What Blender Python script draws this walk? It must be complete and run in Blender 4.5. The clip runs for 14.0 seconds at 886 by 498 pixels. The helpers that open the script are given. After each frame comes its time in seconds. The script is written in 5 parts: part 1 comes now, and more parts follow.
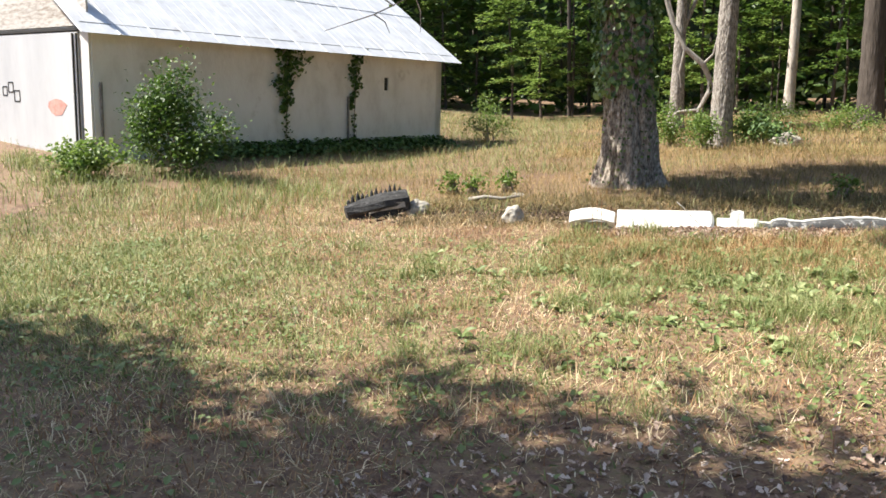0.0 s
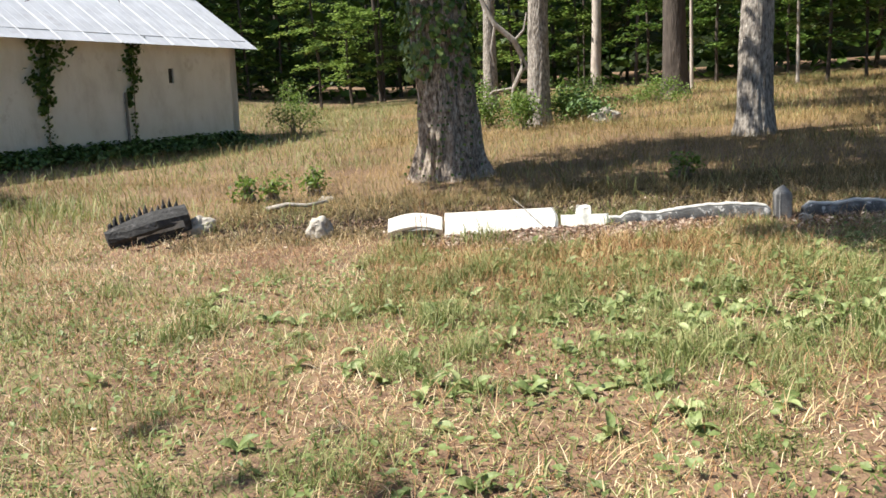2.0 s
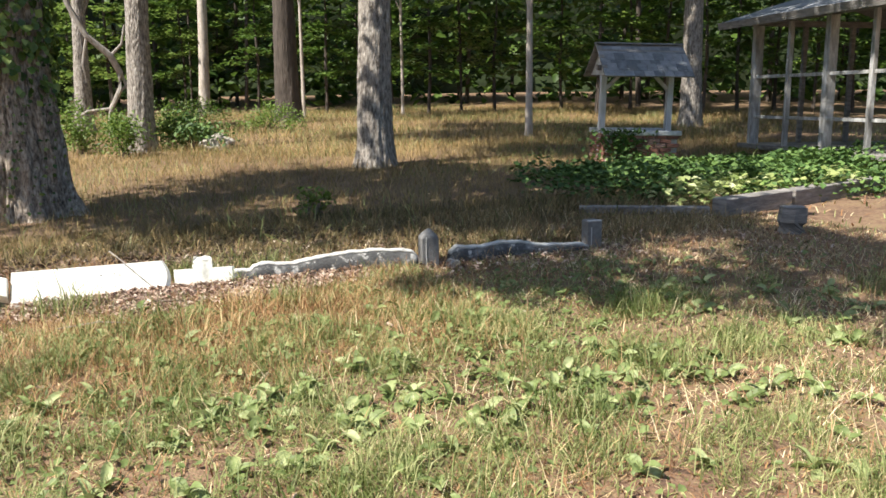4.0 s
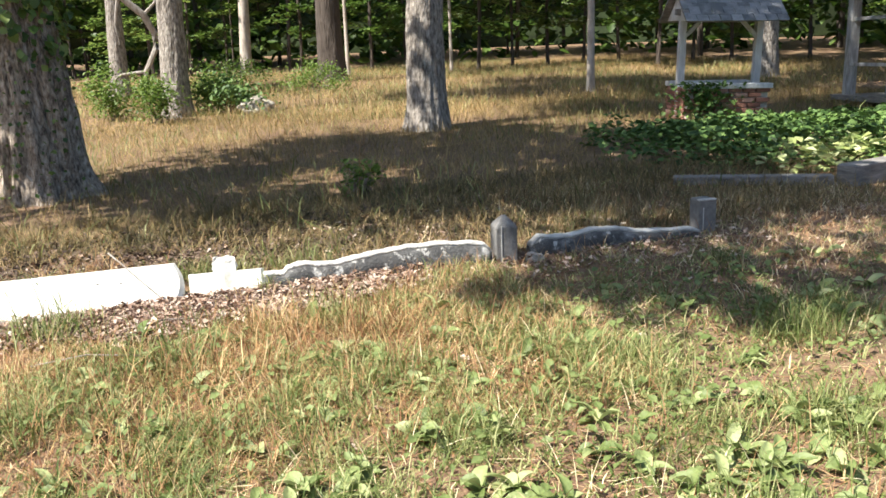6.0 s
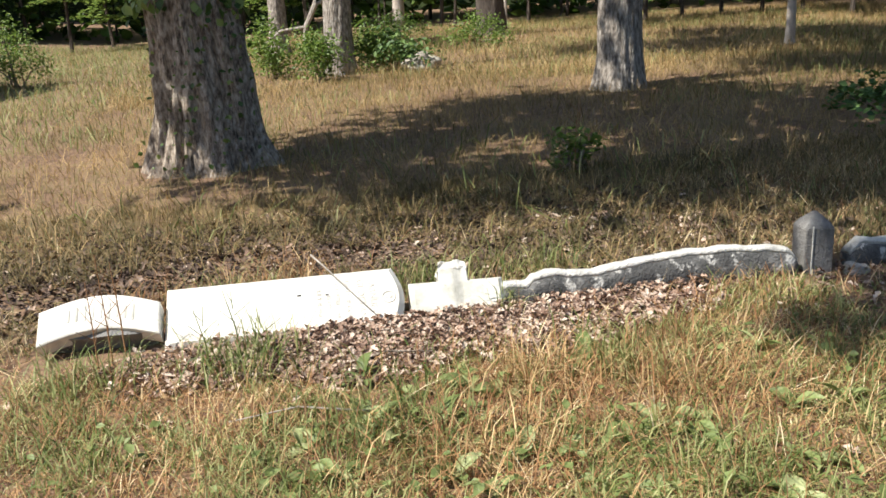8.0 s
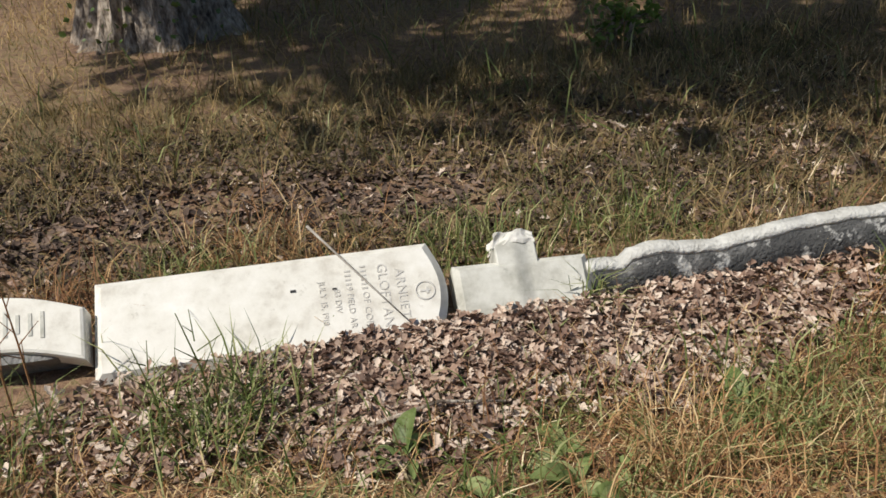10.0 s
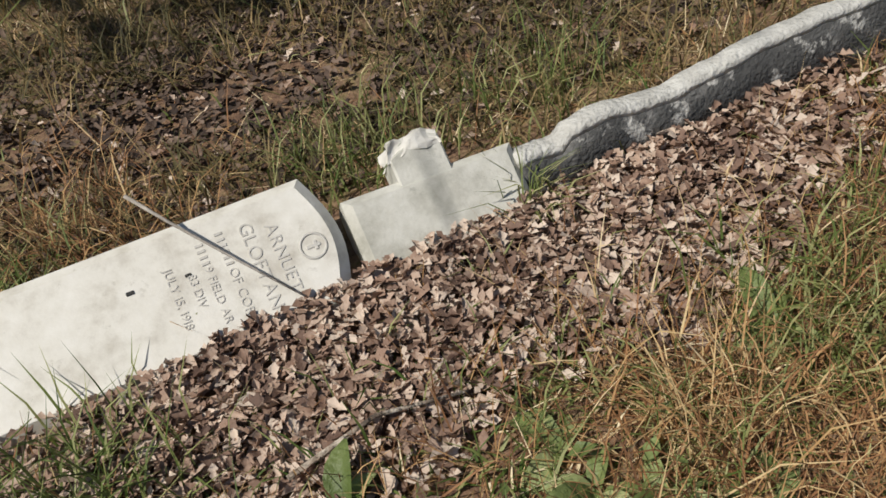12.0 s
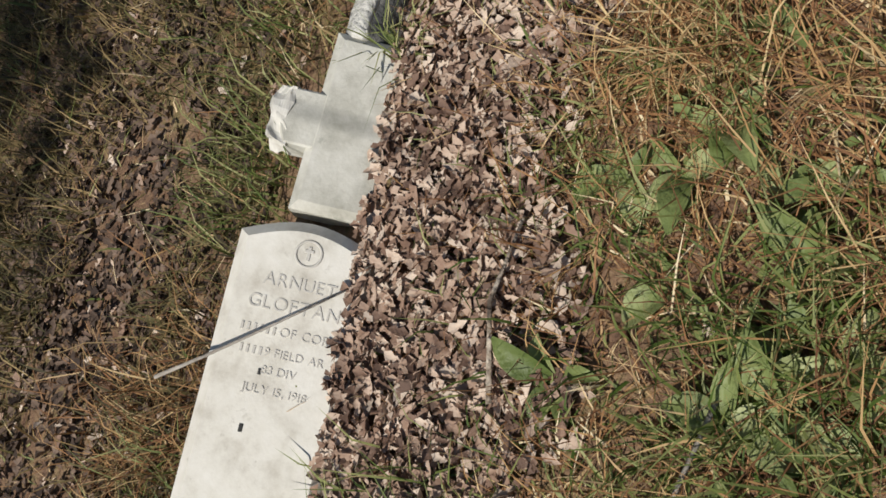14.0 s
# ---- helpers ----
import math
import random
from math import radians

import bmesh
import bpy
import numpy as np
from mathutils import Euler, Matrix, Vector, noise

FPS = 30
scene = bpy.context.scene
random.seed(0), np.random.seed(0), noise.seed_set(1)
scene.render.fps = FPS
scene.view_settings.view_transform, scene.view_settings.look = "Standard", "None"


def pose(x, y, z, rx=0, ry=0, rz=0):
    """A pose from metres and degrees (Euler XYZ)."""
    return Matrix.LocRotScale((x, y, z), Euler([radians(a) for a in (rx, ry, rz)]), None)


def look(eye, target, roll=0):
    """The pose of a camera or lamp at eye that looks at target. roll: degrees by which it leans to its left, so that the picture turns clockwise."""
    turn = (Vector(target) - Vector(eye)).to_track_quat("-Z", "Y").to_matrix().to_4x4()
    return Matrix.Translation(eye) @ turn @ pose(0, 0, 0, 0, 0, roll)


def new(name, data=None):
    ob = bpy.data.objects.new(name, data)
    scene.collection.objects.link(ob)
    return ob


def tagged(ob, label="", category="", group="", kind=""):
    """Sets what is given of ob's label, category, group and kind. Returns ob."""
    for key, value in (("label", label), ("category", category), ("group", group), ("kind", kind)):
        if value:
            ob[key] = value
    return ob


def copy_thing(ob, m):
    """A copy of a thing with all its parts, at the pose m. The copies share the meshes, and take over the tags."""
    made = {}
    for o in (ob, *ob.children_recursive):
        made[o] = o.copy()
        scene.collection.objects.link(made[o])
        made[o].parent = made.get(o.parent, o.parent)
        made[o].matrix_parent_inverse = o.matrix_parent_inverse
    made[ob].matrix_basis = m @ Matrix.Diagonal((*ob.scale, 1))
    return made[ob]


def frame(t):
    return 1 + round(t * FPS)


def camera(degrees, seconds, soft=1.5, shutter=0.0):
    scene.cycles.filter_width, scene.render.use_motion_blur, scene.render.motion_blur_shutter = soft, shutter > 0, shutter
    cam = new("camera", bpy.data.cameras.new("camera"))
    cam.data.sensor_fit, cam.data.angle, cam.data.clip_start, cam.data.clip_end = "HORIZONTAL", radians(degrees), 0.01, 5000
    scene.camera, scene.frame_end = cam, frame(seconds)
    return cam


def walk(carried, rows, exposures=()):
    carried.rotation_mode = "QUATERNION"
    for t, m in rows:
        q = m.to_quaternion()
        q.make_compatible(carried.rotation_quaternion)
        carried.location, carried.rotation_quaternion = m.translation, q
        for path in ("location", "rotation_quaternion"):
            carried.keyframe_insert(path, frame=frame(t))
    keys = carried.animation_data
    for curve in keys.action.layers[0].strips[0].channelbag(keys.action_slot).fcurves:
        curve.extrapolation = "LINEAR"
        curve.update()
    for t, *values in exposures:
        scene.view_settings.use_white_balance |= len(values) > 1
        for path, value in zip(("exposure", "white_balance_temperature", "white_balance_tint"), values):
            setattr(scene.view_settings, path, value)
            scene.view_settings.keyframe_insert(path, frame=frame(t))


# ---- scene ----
cam = camera(54.4, 14.0, soft=1.6)
PATH = [
    (0, (1.523, -0.081, 1.679), (1.039, 1.967, 1.286), -1.5),
    (0.5, (1.527, 0.453, 1.648), (1.34, 2.537, 1.204), -1.1),
    (1, (1.446, 0.972, 1.638), (1.423, 3.062, 1.18), -1.1),
    (1.5, (1.4, 1.463, 1.631), (1.344, 3.553, 1.182), -4.4),
    (2, (1.406, 1.907, 1.627), (1.349, 3.999, 1.182), -4.0),
    (2.5, (1.339, 2.314, 1.625), (1.469, 4.413, 1.225), -3.9),
    (3, (1.397, 2.716, 1.6), (1.557, 4.81, 1.193), -4.3),
    (3.5, (1.511, 3.082, 1.586), (2.052, 5.107, 1.155), -1.0),
    (3.7, (1.534, 3.209, 1.584), (2.385, 5.131, 1.183), -0.5),
    (5.8, (1.925, 4.622, 1.532), (2.779, 6.498, 0.956), -1.0),
    (6, (1.971, 4.802, 1.531), (2.716, 6.739, 1.006), -2.2),
    (6.5, (1.993, 5.106, 1.525), (2.592, 7.084, 0.972), -1.4),
    (7, (1.853, 5.439, 1.5), (2.566, 7.377, 0.936), -3.8),
    (7.5, (1.741, 5.814, 1.483), (2.329, 7.768, 0.838), -3.9),
    (8, (1.727, 6.252, 1.48), (2.138, 8.26, 0.866), -3.4),
    (8.2, (1.694, 6.417, 1.461), (2.069, 8.405, 0.763), -3.5),
    (10.3, (1.773, 7.889, 1.519), (2.229, 9.674, 0.43), -3.4),
    (10.5, (1.798, 7.996, 1.507), (2.284, 9.727, 0.347), -4.4),
    (11, (1.891, 8.272, 1.423), (2.427, 9.98, 0.249), -1.6),
    (11.5, (1.927, 8.422, 1.382), (2.528, 10.046, 0.126), -5.2),
    (12, (1.932, 8.475, 1.356), (2.527, 10.002, -0.022), -11.5),
    (12.5, (1.933, 8.507, 1.349), (2.384, 9.956, -0.159), -35.5),
    (13, (1.843, 8.569, 1.415), (2.207, 9.952, -0.177), -61.4),
    (13.5, (1.836, 8.574, 1.41), (2.14, 9.95, -0.2), -69.9),
    (14, (1.878, 8.56, 1.43), (2.323, 9.902, -0.177), -66.6),
]
EXPOSURE = [(0, 1.2), (1.5, 1.02), (3.0, 0.92), (6.0, 1.25), (7.0, 1.12), (8.0, 0.78), (10.4, -0.15), (11.5, -0.3), (14, -0.3)]
walk(cam, [(t, look(eye, target, roll)) for t, eye, target, roll in PATH], EXPOSURE)

# ---- world and sun ----
SUN_EL, SUN_AZ = 54.0, 262.0      # degrees; azimuth clockwise from +y
world = bpy.data.worlds.new("sky")
scene.world = world
world.use_nodes = True
wn = world.node_tree
sky = wn.nodes.new("ShaderNodeTexSky")
sky.sky_type = 'NISHITA'
sky.sun_disc = False
sky.sun_elevation, sky.sun_rotation = radians(SUN_EL), radians(SUN_AZ)
wn.nodes["Background"].inputs[1].default_value = 0.10
wn.links.new(sky.outputs[0], wn.nodes["Background"].inputs[0])
sun = new("sun", bpy.data.lights.new("sun", 'SUN'))
sun.data.energy, sun.data.angle, sun.data.color = 5.0, radians(0.53), (1.0, 0.95, 0.86)
SUN_DIR = Vector((math.sin(radians(SUN_AZ)) * math.cos(radians(SUN_EL)), math.cos(radians(SUN_AZ)) * math.cos(radians(SUN_EL)), math.sin(radians(SUN_EL))))
sun.matrix_world = look(SUN_DIR * 40, (0, 0, 0))

rng = np.random.default_rng(7)


# ---- materials ----
def material(name, stops, scale=4.0, detail=6.0, rough=0.85, bump=0.3, bump_scale=40.0, island=0.0, translucent=0.0, stretch=(1, 1, 1), spots=None, metal=0.0, obj_random=0.0, coarse=None):
    """Noise through a colour ramp; a second, finer noise for relief; optional change by island or object, and spots of another colour."""
    m = bpy.data.materials.new(name)
    m.use_nodes = True
    nt = m.node_tree
    nodes, links = nt.nodes, nt.links
    bsdf = nodes["Principled BSDF"]
    bsdf.inputs["Roughness"].default_value = rough
    bsdf.inputs["Metallic"].default_value = metal
    geo = nodes.new("ShaderNodeNewGeometry")
    mp = nodes.new("ShaderNodeMapping")
    mp.inputs["Scale"].default_value = stretch
    links.new(geo.outputs["Position"], mp.inputs["Vector"])
    tex = nodes.new("ShaderNodeTexNoise")
    tex.inputs["Scale"].default_value = scale
    tex.inputs["Detail"].default_value = detail
    tex.inputs["Roughness"].default_value = 0.65
    links.new(mp.outputs[0], tex.inputs["Vector"])
    value = tex.outputs["Fac"]

    def adjust(fac, amount, source):
        mul = nodes.new("ShaderNodeMath")
        mul.operation = 'MULTIPLY_ADD'
        links.new(source, mul.inputs[0])
        mul.inputs[1].default_value = amount
        mul.inputs[2].default_value = -amount / 2
        add = nodes.new("ShaderNodeMath")
        add.operation = 'ADD'
        links.new(fac, add.inputs[0])
        links.new(mul.outputs[0], add.inputs[1])
        return add.outputs[0]

    if island:
        value = adjust(value, island, geo.outputs["Random Per Island"])
    if obj_random:
        info = nodes.new("ShaderNodeObjectInfo")
        value = adjust(value, obj_random, info.outputs["Random"])
    if coarse:
        t2 = nodes.new("ShaderNodeTexNoise")
        t2.inputs["Scale"].default_value = coarse[0]
        t2.inputs["Detail"].default_value = 3.0
        links.new(geo.outputs["Position"], t2.inputs["Vector"])
        value = adjust(value, coarse[1], t2.outputs["Fac"])
    ramp = nodes.new("ShaderNodeValToRGB")
    el = ramp.color_ramp.elements
    while len(el) < len(stops):
        el.new(0.5)
    for e, (pos, c) in zip(el, stops):
        e.position, e.color = pos, (*c, 1)
    links.new(value, ramp.inputs[0])
    colour = ramp.outputs[0]
    if spots:
        sscale, lo, hi, scol = spots
        st = nodes.new("ShaderNodeTexNoise")
        st.inputs["Scale"].default_value = sscale
        st.inputs["Detail"].default_value = 8.0
        st.inputs["Roughness"].default_value = 0.7
        links.new(geo.outputs["Position"], st.inputs["Vector"])
        mr = nodes.new("ShaderNodeMapRange")
        mr.inputs[1].default_value, mr.inputs[2].default_value = lo, hi
        links.new(st.outputs["Fac"], mr.inputs[0])
        mix = nodes.new("ShaderNodeMixRGB")
        links.new(mr.outputs[0], mix.inputs[0])
        links.new(colour, mix.inputs[1])
        mix.inputs[2].default_value = (*scol, 1)
        colour = mix.outputs[0]
    links.new(colour, bsdf.inputs["Base Color"])
    if bump:
        bt = nodes.new("ShaderNodeTexNoise")
        bt.inputs["Scale"].default_value = bump_scale
        bt.inputs["Detail"].default_value = 6.0
        links.new(mp.outputs[0], bt.inputs["Vector"])
        bp = nodes.new("ShaderNodeBump")
        bp.inputs["Strength"].default_value = bump
        bp.inputs["Distance"].default_value = 0.05 if bump >= 1.0 else 0.02
        links.new(bt.outputs["Fac"], bp.inputs["Height"])
        links.new(bp.outputs[0], bsdf.inputs["Normal"])
    if translucent:
        tr = nodes.new("ShaderNodeBsdfTranslucent")
        links.new(colour, tr.inputs[0])
        ms = nodes.new("ShaderNodeMixShader")
        ms.inputs[0].default_value = translucent
        links.new(bsdf.outputs[0], ms.inputs[1])
        links.new(tr.outputs[0], ms.inputs[2])
        links.new(ms.outputs[0], nodes["Material Output"].inputs[0])
    return m


M_SOIL = material("soil_and_thatch", [(0.25, (0.055, 0.034, 0.022)), (0.42, (0.16, 0.09, 0.055)), (0.55, (0.24, 0.155, 0.09)), (0.66, (0.17, 0.135, 0.055)), (0.8, (0.34, 0.25, 0.15))], scale=16.0, detail=12, bump=0.8, bump_scale=60, coarse=(1.2, 0.45))
M_GREEN = material("green_grass", [(0.15, (0.075, 0.125, 0.02)), (0.5, (0.205, 0.24, 0.07)), (0.85, (0.43, 0.43, 0.19))], scale=0.8, island=0.7, bump=0, rough=0.6, translucent=0.3)
M_DRY = material("dry_grass", [(0.1, (0.17, 0.075, 0.032)), (0.40, (0.38, 0.20, 0.09)), (0.6, (0.60, 0.43, 0.23)), (0.9, (0.80, 0.68, 0.45))], scale=0.9, island=0.75, bump=0, rough=0.7, translucent=0.15, coarse=(0.9, 0.5))
M_GOLD = material("tall_gold_grass", [(0.1, (0.11, 0.08, 0.03)), (0.35, (0.18, 0.155, 0.05)), (0.6, (0.36, 0.24, 0.10)), (0.9, (0.58, 0.42, 0.20))], scale=0.5, island=0.6, bump=0, rough=0.7, translucent=0.25, coarse=(0.3, 0.5))
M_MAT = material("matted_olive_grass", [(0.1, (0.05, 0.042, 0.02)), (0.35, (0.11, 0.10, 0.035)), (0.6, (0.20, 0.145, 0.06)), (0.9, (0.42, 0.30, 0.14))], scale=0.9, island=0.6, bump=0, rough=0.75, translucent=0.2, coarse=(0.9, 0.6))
M_DARK_LEAVES = material("dark_old_leaves", [(0.1, (0.035, 0.022, 0.016)), (0.5, (0.085, 0.055, 0.04)), (0.9, (0.20, 0.14, 0.105))], scale=9.0, island=0.9, bump=0.3, bump_scale=90, rough=0.9)
M_RUST = material("rust_brown_straw", [(0.1, (0.13, 0.055, 0.022)), (0.4, (0.30, 0.145, 0.06)), (0.7, (0.46, 0.28, 0.12)), (0.95, (0.68, 0.52, 0.28))], scale=1.5, island=0.8, bump=0, rough=0.75, translucent=0.15, coarse=(1.6, 0.5))
M_LITTER = material("dead_oak_leaves", [(0.1, (0.12, 0.07, 0.05)), (0.4, (0.30, 0.19, 0.135)), (0.65, (0.47, 0.34, 0.26)), (0.9, (0.66, 0.54, 0.44))], scale=9.0, island=0.9, bump=0.3, bump_scale=90, rough=0.7, translucent=0.1)
M_WEED = material("broad_weed_leaf", [(0.15, (0.11, 0.155, 0.04)), (0.5, (0.25, 0.31, 0.11)), (0.85, (0.44, 0.48, 0.23))], scale=6.0, obj_random=0.6, bump=0.4, bump_scale=50, rough=0.5, translucent=0.25)
M_LEAF = material("tree_leaf", [(0.2, (0.035, 0.075, 0.012)), (0.5, (0.075, 0.14, 0.022)), (0.85, (0.15, 0.23, 0.045))], scale=0.35, island=0.6, bump=0, rough=0.5, translucent=0.4)
M_LEAF_LIGHT = material("understory_leaf", [(0.2, (0.07, 0.13, 0.02)), (0.5, (0.15, 0.235, 0.045)), (0.85, (0.28, 0.37, 0.09))], scale=0.35, island=0.6, bump=0, rough=0.5, translucent=0.45)
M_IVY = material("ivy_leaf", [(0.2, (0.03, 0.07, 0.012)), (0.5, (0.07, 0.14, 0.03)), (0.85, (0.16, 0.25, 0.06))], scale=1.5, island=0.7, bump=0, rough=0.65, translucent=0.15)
# brighter copy of ivy_leaf for the oak, with sunlight mixed into the colour
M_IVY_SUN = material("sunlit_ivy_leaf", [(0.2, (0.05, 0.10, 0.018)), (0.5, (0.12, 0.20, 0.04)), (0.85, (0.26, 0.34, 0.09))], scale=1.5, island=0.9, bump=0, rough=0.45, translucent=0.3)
M_YELLOW = material("pale_groundcover_leaf", [(0.2, (0.20, 0.26, 0.07)), (0.6, (0.40, 0.45, 0.17)), (0.9, (0.62, 0.64, 0.36))], scale=1.5, island=0.7, bump=0, rough=0.5, translucent=0.25)
M_BARK = material("oak_bark", [(0.36, (0.085, 0.065, 0.05)), (0.48, (0.28, 0.225, 0.175)), (0.64, (0.54, 0.47, 0.39))], scale=26, detail=10, stretch=(1, 1, 0.42), bump=1.0, bump_scale=24, rough=0.95)
M_BARK_GREY = material("grey_bark", [(0.36, (0.10, 0.085, 0.07)), (0.5, (0.28, 0.245, 0.21)), (0.66, (0.48, 0.44, 0.385))], scale=22, detail=10, stretch=(1, 1, 0.36), bump=1.0, bump_scale=26, rough=0.95)
M_BARK_DARK = material("dark_bark", [(0.25, (0.04, 0.03, 0.024)), (0.6, (0.10, 0.08, 0.065)), (0.8, (0.17, 0.14, 0.12))], scale=12, detail=10, stretch=(1, 1, 0.2), bump=1.0, bump_scale=22, rough=0.95)
M_BARK_PALE = material("pale_bark", [(0.3, (0.30, 0.25, 0.20)), (0.55, (0.50, 0.44, 0.38)), (0.8, (0.62, 0.57, 0.50))], scale=6, detail=8, stretch=(1, 1, 0.5), bump=0.5, rough=0.9)
M_DEADWOOD = material("bleached_dead_wood", [(0.3, (0.22, 0.19, 0.16)), (0.7, (0.46, 0.42, 0.37))], scale=20, stretch=(1, 1, 0.3), bump=0.6, rough=0.9)
M_MARBLE = material("white_marble", [(0.3, (0.50, 0.465, 0.40)), (0.48, (0.70, 0.675, 0.61)), (0.72, (0.82, 0.80, 0.75))], scale=9, detail=12, bump=0.05, bump_scale=130, rough=0.6, spots=(22, 0.62, 0.78, (0.40, 0.37, 0.31)), coarse=(2.0, 0.25))
M_MARBLE_GREY = material("weathered_marble", [(0.3, (0.36, 0.35, 0.30)), (0.52, (0.56, 0.55, 0.495)), (0.75, (0.70, 0.69, 0.64))], scale=10, detail=12, bump=0.12, bump_scale=110, rough=0.75, spots=(16, 0.58, 0.74, (0.24, 0.24, 0.20)))
# letters and emblem stand proud; the carving's shadow is put into this colour
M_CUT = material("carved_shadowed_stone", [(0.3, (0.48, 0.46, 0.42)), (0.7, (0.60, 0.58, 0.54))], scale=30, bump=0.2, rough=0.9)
M_CURB = material("lichen_black_concrete", [(0.3, (0.055, 0.055, 0.055)), (0.52, (0.09, 0.09, 0.088)), (0.66, (0.24, 0.235, 0.225)), (0.8, (0.50, 0.49, 0.46))], scale=9, detail=12, bump=0.7, bump_scale=70, rough=0.95, spots=(13, 0.56, 0.63, (0.50, 0.49, 0.46)), coarse=(2.6, 0.5))
M_CURB_TOP = material("pale_concrete_edge", [(0.3, (0.42, 0.41, 0.38)), (0.7, (0.66, 0.65, 0.61))], scale=14, detail=10, bump=0.6, bump_scale=70, rough=0.95, spots=(20, 0.58, 0.72, (0.22, 0.22, 0.21)))
M_POST = material("grey_stone_post", [(0.3, (0.14, 0.135, 0.13)), (0.6, (0.23, 0.225, 0.215)), (0.8, (0.34, 0.33, 0.32))], scale=18, detail=10, bump=0.5, bump_scale=80, rough=0.9)
M_ROCK = material("pale_field_rock", [(0.3, (0.26, 0.23, 0.19)), (0.55, (0.46, 0.42, 0.36)), (0.8, (0.62, 0.58, 0.52))], scale=9, detail=10, bump=0.8, bump_scale=40, rough=0.95)
M_CHAR = material("charred_wood", [(0.3, (0.012, 0.012, 0.012)), (0.6, (0.05, 0.048, 0.047)), (0.8, (0.24, 0.23, 0.23))], scale=14, detail=8, bump=0.8, bump_scale=40, rough=0.85)
M_STUCCO = material("dirty_white_stucco", [(0.25, (0.60, 0.575, 0.52)), (0.5, (0.79, 0.77, 0.725)), (0.75, (0.86, 0.845, 0.81))], scale=1.6, detail=12, bump=0.35, bump_scale=18, rough=0.95, stretch=(1, 1, 0.55), spots=(1.1, 0.60, 0.80, (0.42, 0.37, 0.31)))
M_TRIM = material("white_trim_paint", [(0.3, (0.68, 0.66, 0.62)), (0.7, (0.82, 0.81, 0.78))], scale=6, bump=0.2, rough=0.6)
M_ROOF = material("galvanised_roof_sheet", [(0.3, (0.55, 0.56, 0.58)), (0.6, (0.70, 0.71, 0.73)), (0.8, (0.77, 0.78, 0.80))], scale=2.2, detail=8, bump=0.1, rough=0.5, metal=0.1, obj_random=0.08, spots=(1.5, 0.58, 0.75, (0.46, 0.45, 0.45)))
M_DOOR = material("pale_grey_sheet_door", [(0.3, (0.52, 0.53, 0.55)), (0.7, (0.68, 0.69, 0.70))], scale=1.3, detail=8, bump=0.1, rough=0.5, metal=0.1, stretch=(1, 1, 0.3))
M_RED = material("faded_red_paint", [(0.3, (0.55, 0.22, 0.18)), (0.7, (0.70, 0.42, 0.36))], scale=9, bump=0.1, rough=0.7)
M_BLACK = material("black_marks", [(0.3, (0.012, 0.012, 0.012)), (0.7, (0.04, 0.04, 0.04))], scale=20, bump=0.1, rough=0.8)
M_BOARD = material("peeling_clapboard", [(0.3, (0.34, 0.28, 0.23)), (0.5, (0.60, 0.57, 0.53)), (0.8, (0.74, 0.72, 0.69))], scale=5, detail=10, stretch=(1, 1, 4), bump=0.4, rough=0.85, obj_random=0.2)
M_SHINGLE = material("grey_roof_shingle", [(0.3, (0.13, 0.14, 0.15)), (0.6, (0.22, 0.23, 0.245)), (0.85, (0.30, 0.31, 0.32))], scale=9, obj_random=0.5, bump=0.5, bump_scale=60, rough=0.95)
M_WOODWHITE = material("weathered_white_wood", [(0.3, (0.42, 0.42, 0.42)), (0.6, (0.62, 0.62, 0.61)), (0.8, (0.74, 0.74, 0.73))], scale=8, stretch=(2, 2, 0.4), bump=0.3, rough=0.8)
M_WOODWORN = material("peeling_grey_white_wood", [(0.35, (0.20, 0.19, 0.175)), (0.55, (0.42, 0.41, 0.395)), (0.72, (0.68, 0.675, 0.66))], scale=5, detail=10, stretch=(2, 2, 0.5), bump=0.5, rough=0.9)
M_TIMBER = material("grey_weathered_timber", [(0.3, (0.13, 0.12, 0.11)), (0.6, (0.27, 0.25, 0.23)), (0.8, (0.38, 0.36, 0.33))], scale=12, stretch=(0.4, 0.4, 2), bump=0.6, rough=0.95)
M_BRICK = material("red_brick", [(0.3, (0.19, 0.085, 0.06)), (0.6, (0.32, 0.15, 0.105)), (0.8, (0.42, 0.26, 0.20))], scale=14, obj_random=0.6, bump=0.5, bump_scale=80, rough=0.95)
M_MORTAR = material("pale_mortar", [(0.3, (0.34, 0.32, 0.29)), (0.7, (0.50, 0.48, 0.44))], scale=20, bump=0.5, rough=0.95)
# near-black green: the shade deep in the woods is put into the colour
M_WOODS_SHADE = material("far_woods", [(0.3, (0.008, 0.014, 0.004)), (0.55, (0.022, 0.038, 0.010)), (0.8, (0.05, 0.08, 0.02))], scale=0.6, detail=10, bump=0.6, bump_scale=2, rough=1.0)


# ---- mesh helpers ----
def mesh_from(name, verts, faces, mat, smooth=False):
    """A mesh of triangles or quads from arrays."""
    verts, faces = np.asarray(verts, dtype=np.float32), np.asarray(faces, dtype=np.int32)
    me = bpy.data.meshes.new(name)
    k = faces.shape[1]
    me.vertices.add(len(verts))
    me.vertices.foreach_set("co", verts.ravel())
    me.loops.add(faces.size)
    me.loops.foreach_set("vertex_index", faces.ravel())
    me.polygons.add(len(faces))
    me.polygons.foreach_set("loop_start", np.arange(0, faces.size, k, dtype=np.int32))
    me.polygons.foreach_set("loop_total", np.full(len(faces), k, dtype=np.int32))
    if smooth:
        me.polygons.foreach_set("use_smooth", np.ones(len(faces), dtype=bool))
    me.materials.append(mat)
    me.update(calc_edges=True)
    me.validate()
    return me


